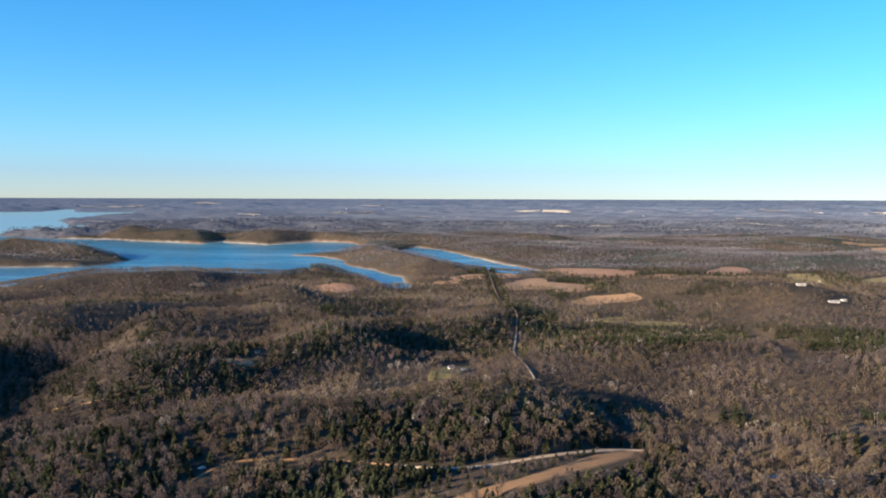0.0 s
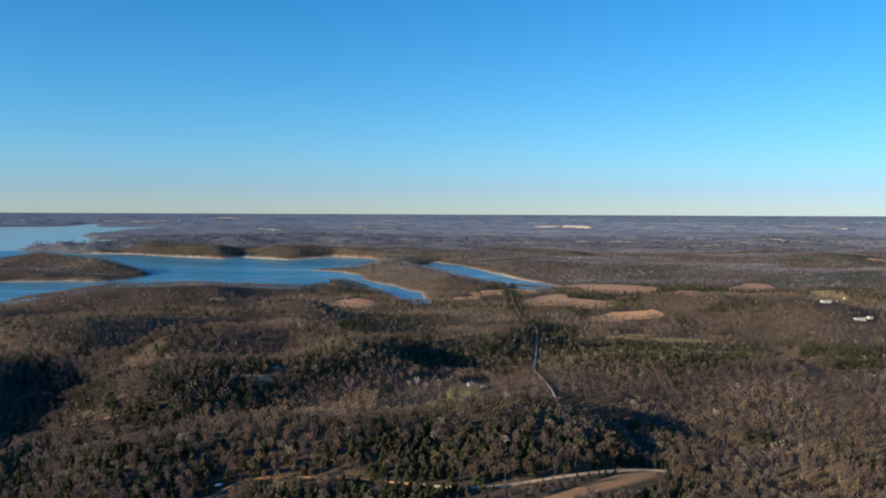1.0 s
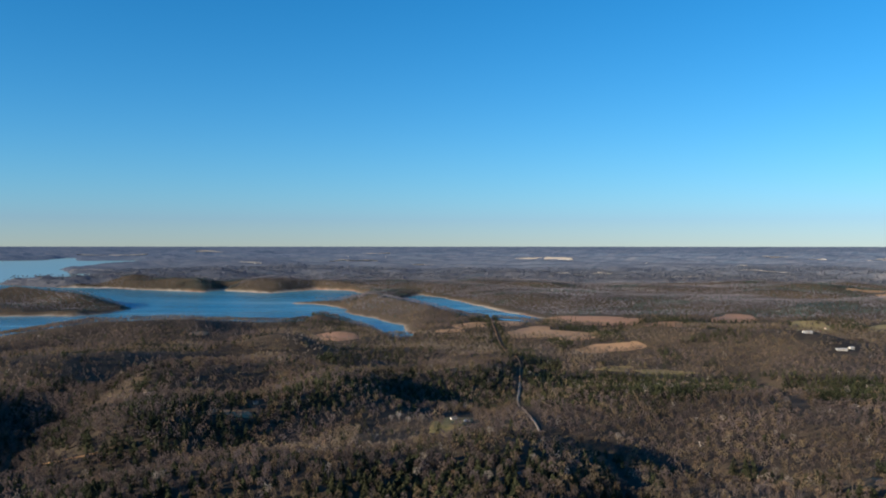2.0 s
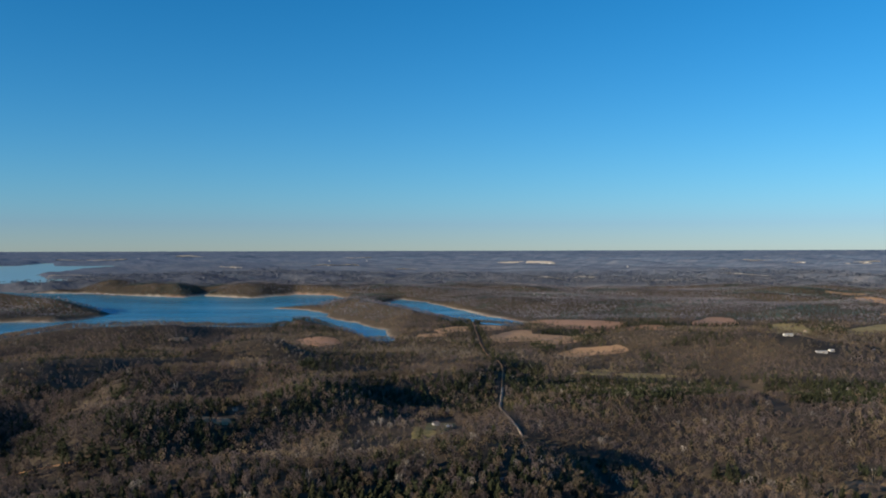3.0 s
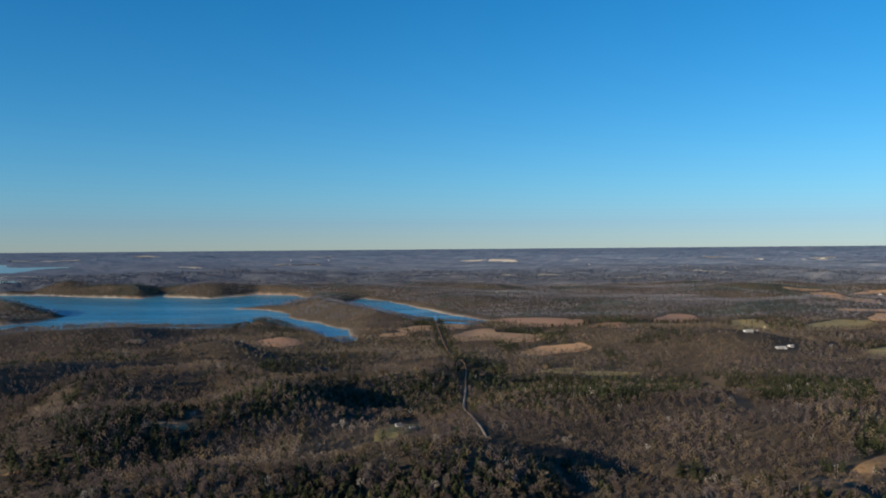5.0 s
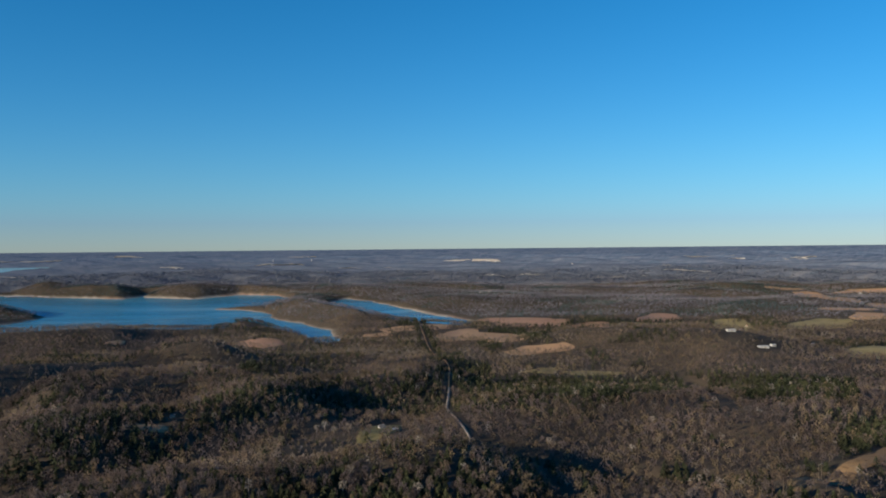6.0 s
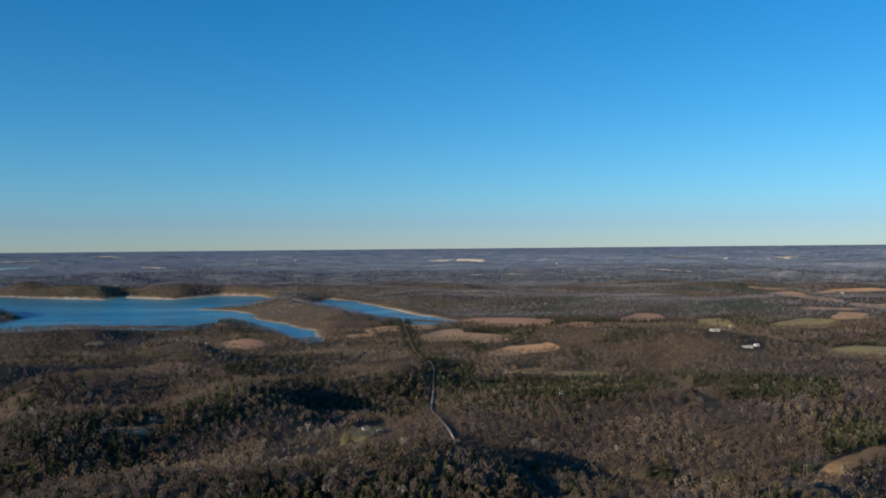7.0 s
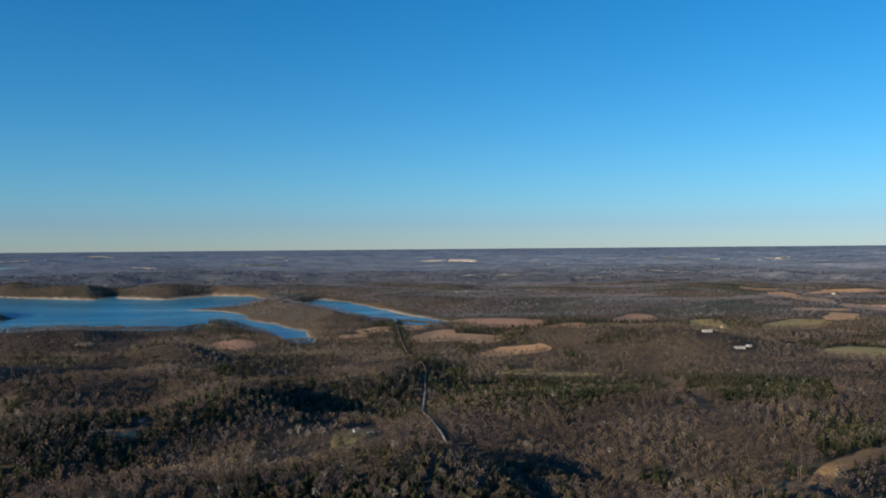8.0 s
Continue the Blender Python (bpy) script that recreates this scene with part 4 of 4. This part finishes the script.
def lowness(x, y):
    """Shortens trees so that the nearest tracks show and sun reaches bank and lawn."""
    near = np.minimum.reduce([edge_distance(x, y, line, False) for line in LOW])
    shortened = inside(x, y, [(-20, 330), (10, 354), (60, 380), (100, 402), (98, 390), (50, 352), (20, 318), (-10, 312)])
    shortened |= inside(x, y, [(-35, 490), (0, 505), (12, 545), (6, 575), (20, 606), (-5, 606), (-35, 560)])
    return np.where(shortened, 0.5, 0.65 + 0.35 * np.clip((near - 3) / 4, 0, 1))


def thicket(name, x, y, shapes, mats, label, size=(0.78, 1.2), category="woods"):
    """Many trees joined into one mesh."""
    if not len(x):
        return None
    base = placed(x, y, far_or_near(x, y))
    shrink = np.hypot(base[:, 0], base[:, 1]) / np.hypot(x, y)
    which = rng.integers(0, len(shapes), len(x))
    tall = rng.uniform(*size, len(x)) * (1 + 0.12 * lattice(x, y, 90, 25) + 0.16 * lattice(x, y, 30, 26)) * shrink * lowness(x, y)
    wide = tall * rng.uniform(0.85, 1.2, len(x))
    turn = rng.uniform(0, math.tau, len(x))
    # shade painted as darker tones to the west; patches of paler trees among the farms
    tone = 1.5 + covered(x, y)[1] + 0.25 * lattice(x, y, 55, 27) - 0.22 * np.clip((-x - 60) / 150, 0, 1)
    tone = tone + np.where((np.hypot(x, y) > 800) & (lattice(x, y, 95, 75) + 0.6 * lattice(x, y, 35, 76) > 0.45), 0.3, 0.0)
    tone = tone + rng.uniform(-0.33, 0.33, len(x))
    tris, idx, tones = [], [], []
    for v, (trunk, crown) in enumerate(shapes):
        sel = np.flatnonzero(which == v)
        shape = np.concatenate([trunk, crown])
        c, s = np.cos(turn[sel])[:, None, None], np.sin(turn[sel])[:, None, None]
        w, t = wide[sel][:, None, None], tall[sel][:, None, None]
        p = np.stack([(shape[None, :, :, 0] * c - shape[None, :, :, 1] * s) * w + base[sel, 0][:, None, None],
                      (shape[None, :, :, 0] * s + shape[None, :, :, 1] * c) * w + base[sel, 1][:, None, None],
                      shape[None, :, :, 2] * t + base[sel, 2][:, None, None]], -1)
        tris.append(p.reshape(-1, 3))
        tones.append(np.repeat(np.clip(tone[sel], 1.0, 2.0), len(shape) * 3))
        idx.append(np.tile(np.r_[np.zeros(len(trunk), int), np.ones(len(crown), int)], len(sel)))
    verts = np.concatenate(tris)
    me = mesh_from(name, verts, np.arange(len(verts)).reshape(-1, 3), mats, np.concatenate(idx))
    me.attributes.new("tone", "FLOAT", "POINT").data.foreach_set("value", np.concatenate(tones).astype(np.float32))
    return tagged(new(name, me), label, category, kind="stuff")


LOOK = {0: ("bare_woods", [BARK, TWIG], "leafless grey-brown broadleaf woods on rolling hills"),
        1: ("conifer_woods", [BARK, NEEDLE], "dark green cedars and pines among bare woods"),
        2: ("pale_woods", [PALE, PALE], "pale-barked leafless trees scattered in the woods")}

# the trees nearest to the flight, each on its own
near_shapes = {0: [bare_tree(140, 0.25, limbs=9) for _ in range(7)], 1: [conifer(80) for _ in range(5)], 2: [bare_tree(150, 0.2, limbs=9) for _ in range(3)]}
x, y, kind = woodland(300, 430, 3.9)
d, az = np.hypot(x, y), np.degrees(np.arctan2(x, y))
order = np.argsort(d + np.where((az > -25) & (az < 30) & (d > 322), 0, 1e5))
single = np.zeros(len(x), bool)
single[order[:300]] = True
NAMES = {0: ("bare_tree", "leafless grey-brown broadleaf tree on the wooded slope", "tree"),
         1: ("cedar_tree", "dark green bushy cedar among bare trees", "tree"),
         2: ("pale_tree", "pale-barked leafless tree among brown woods", "tree")}
models = {}
for k in (0, 1, 2):
    for v, (trunk, crown) in enumerate(near_shapes[k]):
        name, label, cat = NAMES[k]
        meshes = []
        for nm, tri, m in (("trunk", trunk, LOOK[k][1][0]), ("crown", crown, LOOK[k][1][1])):
            meshes.append(mesh_from(nm, tri.reshape(-1, 3), np.arange(len(tri) * 3).reshape(-1, 3), [m]))
        models[k, v] = meshes
for i in np.flatnonzero(single):
    k = int(kind[i])
    name, label, cat = NAMES[k]
    tree = tagged(new(name), label, cat, group="trees of the nearest slope")
    for nm, me in zip(("trunk", "crown"), models[k, int(rng.integers(0, len(near_shapes[k])))]):
        new(nm, me).parent = tree
    t = rng.uniform(0.72, 1.25) * lowness(x[i:i + 1], y[i:i + 1])[0]
    tree.location = placed(x[i], y[i], land(x[i:i + 1], y[i:i + 1])[0])
    tree.rotation_euler = (0, 0, rng.uniform(0, math.tau))
    tree.scale = (t * UNIT * rng.uniform(0.85, 1.2),) * 2 + (t * UNIT,)
# trees that stand out from the rest
for k, size, spots in ((2, 1.0, [(118, 517), (123, 524), (181, 451), (186, 453), (-17, 570), (-12, 572), (-117, 399), (-114, 400), (-171, 459), (-76, 344), (-69, 345), (194, 555), (-6, 560), (172, 587)]), (0, 1.45, [(-219, 500), (-207, 490), (-196, 479), (105, 394), (108, 393), (111, 390), (116, 391), (119, 388), (-0, 560), (3, 556)])):
    name, label, cat = NAMES[k]
    for px, py in spots:
        tree = tagged(new(name), label if k else "tall round-crowned leafless tree above its neighbours", cat)
        for nm, me in zip(("trunk", "crown"), models[k, int(rng.integers(0, len(near_shapes[k])))]):
            new(nm, me).parent = tree
        t = size * rng.uniform(0.85, 1.15)
        tree.location = placed(px, py, land(np.array([px]), np.array([py]))[0])
        tree.rotation_euler = (0, 0, rng.uniform(0, math.tau))
        tree.scale = (t * UNIT,) * 3
x, y, kind = x[~single], y[~single], kind[~single]
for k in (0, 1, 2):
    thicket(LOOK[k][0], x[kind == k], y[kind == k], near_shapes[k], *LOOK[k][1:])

ZONES = [
    # near, far, step, twigs, twig width, sprays, limbs, sides, thinning
    (430, 800, 4.2, 50, 0.42, 30, 4, 0, 0.0),
    (800, 1500, 5.4, 23, 0.78, 17, 0, 0, 0.0),
    (1500, 3000, 8.2, 8, 2.1, 8, 0, 0, 0.0),
]
for near, far, step, twigs, wide, sprays, limbs, sides, thin in ZONES:
    grow = 1.3 if near == 1500 else 1.0
    shapes = {0: [bare_tree(twigs, wide, spread=1.95 * grow, limbs=limbs, sides=sides) for _ in range(8)],
              1: [conifer(sprays, spread=1.8 * grow, sides=sides) for _ in range(6)],
              2: [bare_tree(twigs, wide * 0.8, limbs=limbs, sides=sides) for _ in range(3)]}
    x, y, kind = woodland(near, far, step, thin)
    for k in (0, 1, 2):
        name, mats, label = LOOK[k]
        thicket(name, x[kind == k], y[kind == k], shapes[k], [BARK, (HAZETWIG, HAZENEEDLE, PALE)[k]] if near == 1500 else mats, label)
# close cedars along the far shore
x, y, kind = woodland(1500, 2700, 7.0)
sel = (kind == 1) & ((y > 2430) & (x < -540) & (x > -820))
thicket("conifer_woods", x[sel], y[sel], [conifer(7, spread=2.3, sides=0) for _ in range(6)], [BARK, HAZENEEDLE], LOOK[1][2])
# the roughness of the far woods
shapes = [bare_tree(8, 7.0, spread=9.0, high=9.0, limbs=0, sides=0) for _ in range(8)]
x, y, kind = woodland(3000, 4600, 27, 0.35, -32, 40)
thicket("far_woods", x, y, shapes, [DISTANCE, DISTANCE], "distant woods in grey clumps with painted haze")
# woods behind and beside the flight
for near, far, step, twigs, wide, sprays in ((8, 190, 5.2, 26, 0.4, 24), (190, 620, 14, 12, 1.3, 12)):
    shapes = {0: [bare_tree(twigs, wide, limbs=3, sides=3) for _ in range(5)], 1: [conifer(sprays, sides=3) for _ in range(4)]}
    x, y, kind = woodland(near, far, step, 0.0, -181, 181)
    a = np.degrees(np.arctan2(x, y))
    out = (a < -37) | (a > 44) | (np.hypot(x, y) < 300)
    for k in (0, 1):
        sel = out & (kind == k)
        thicket(LOOK[k][0], x[sel], y[sel], shapes[k], *LOOK[k][1:])
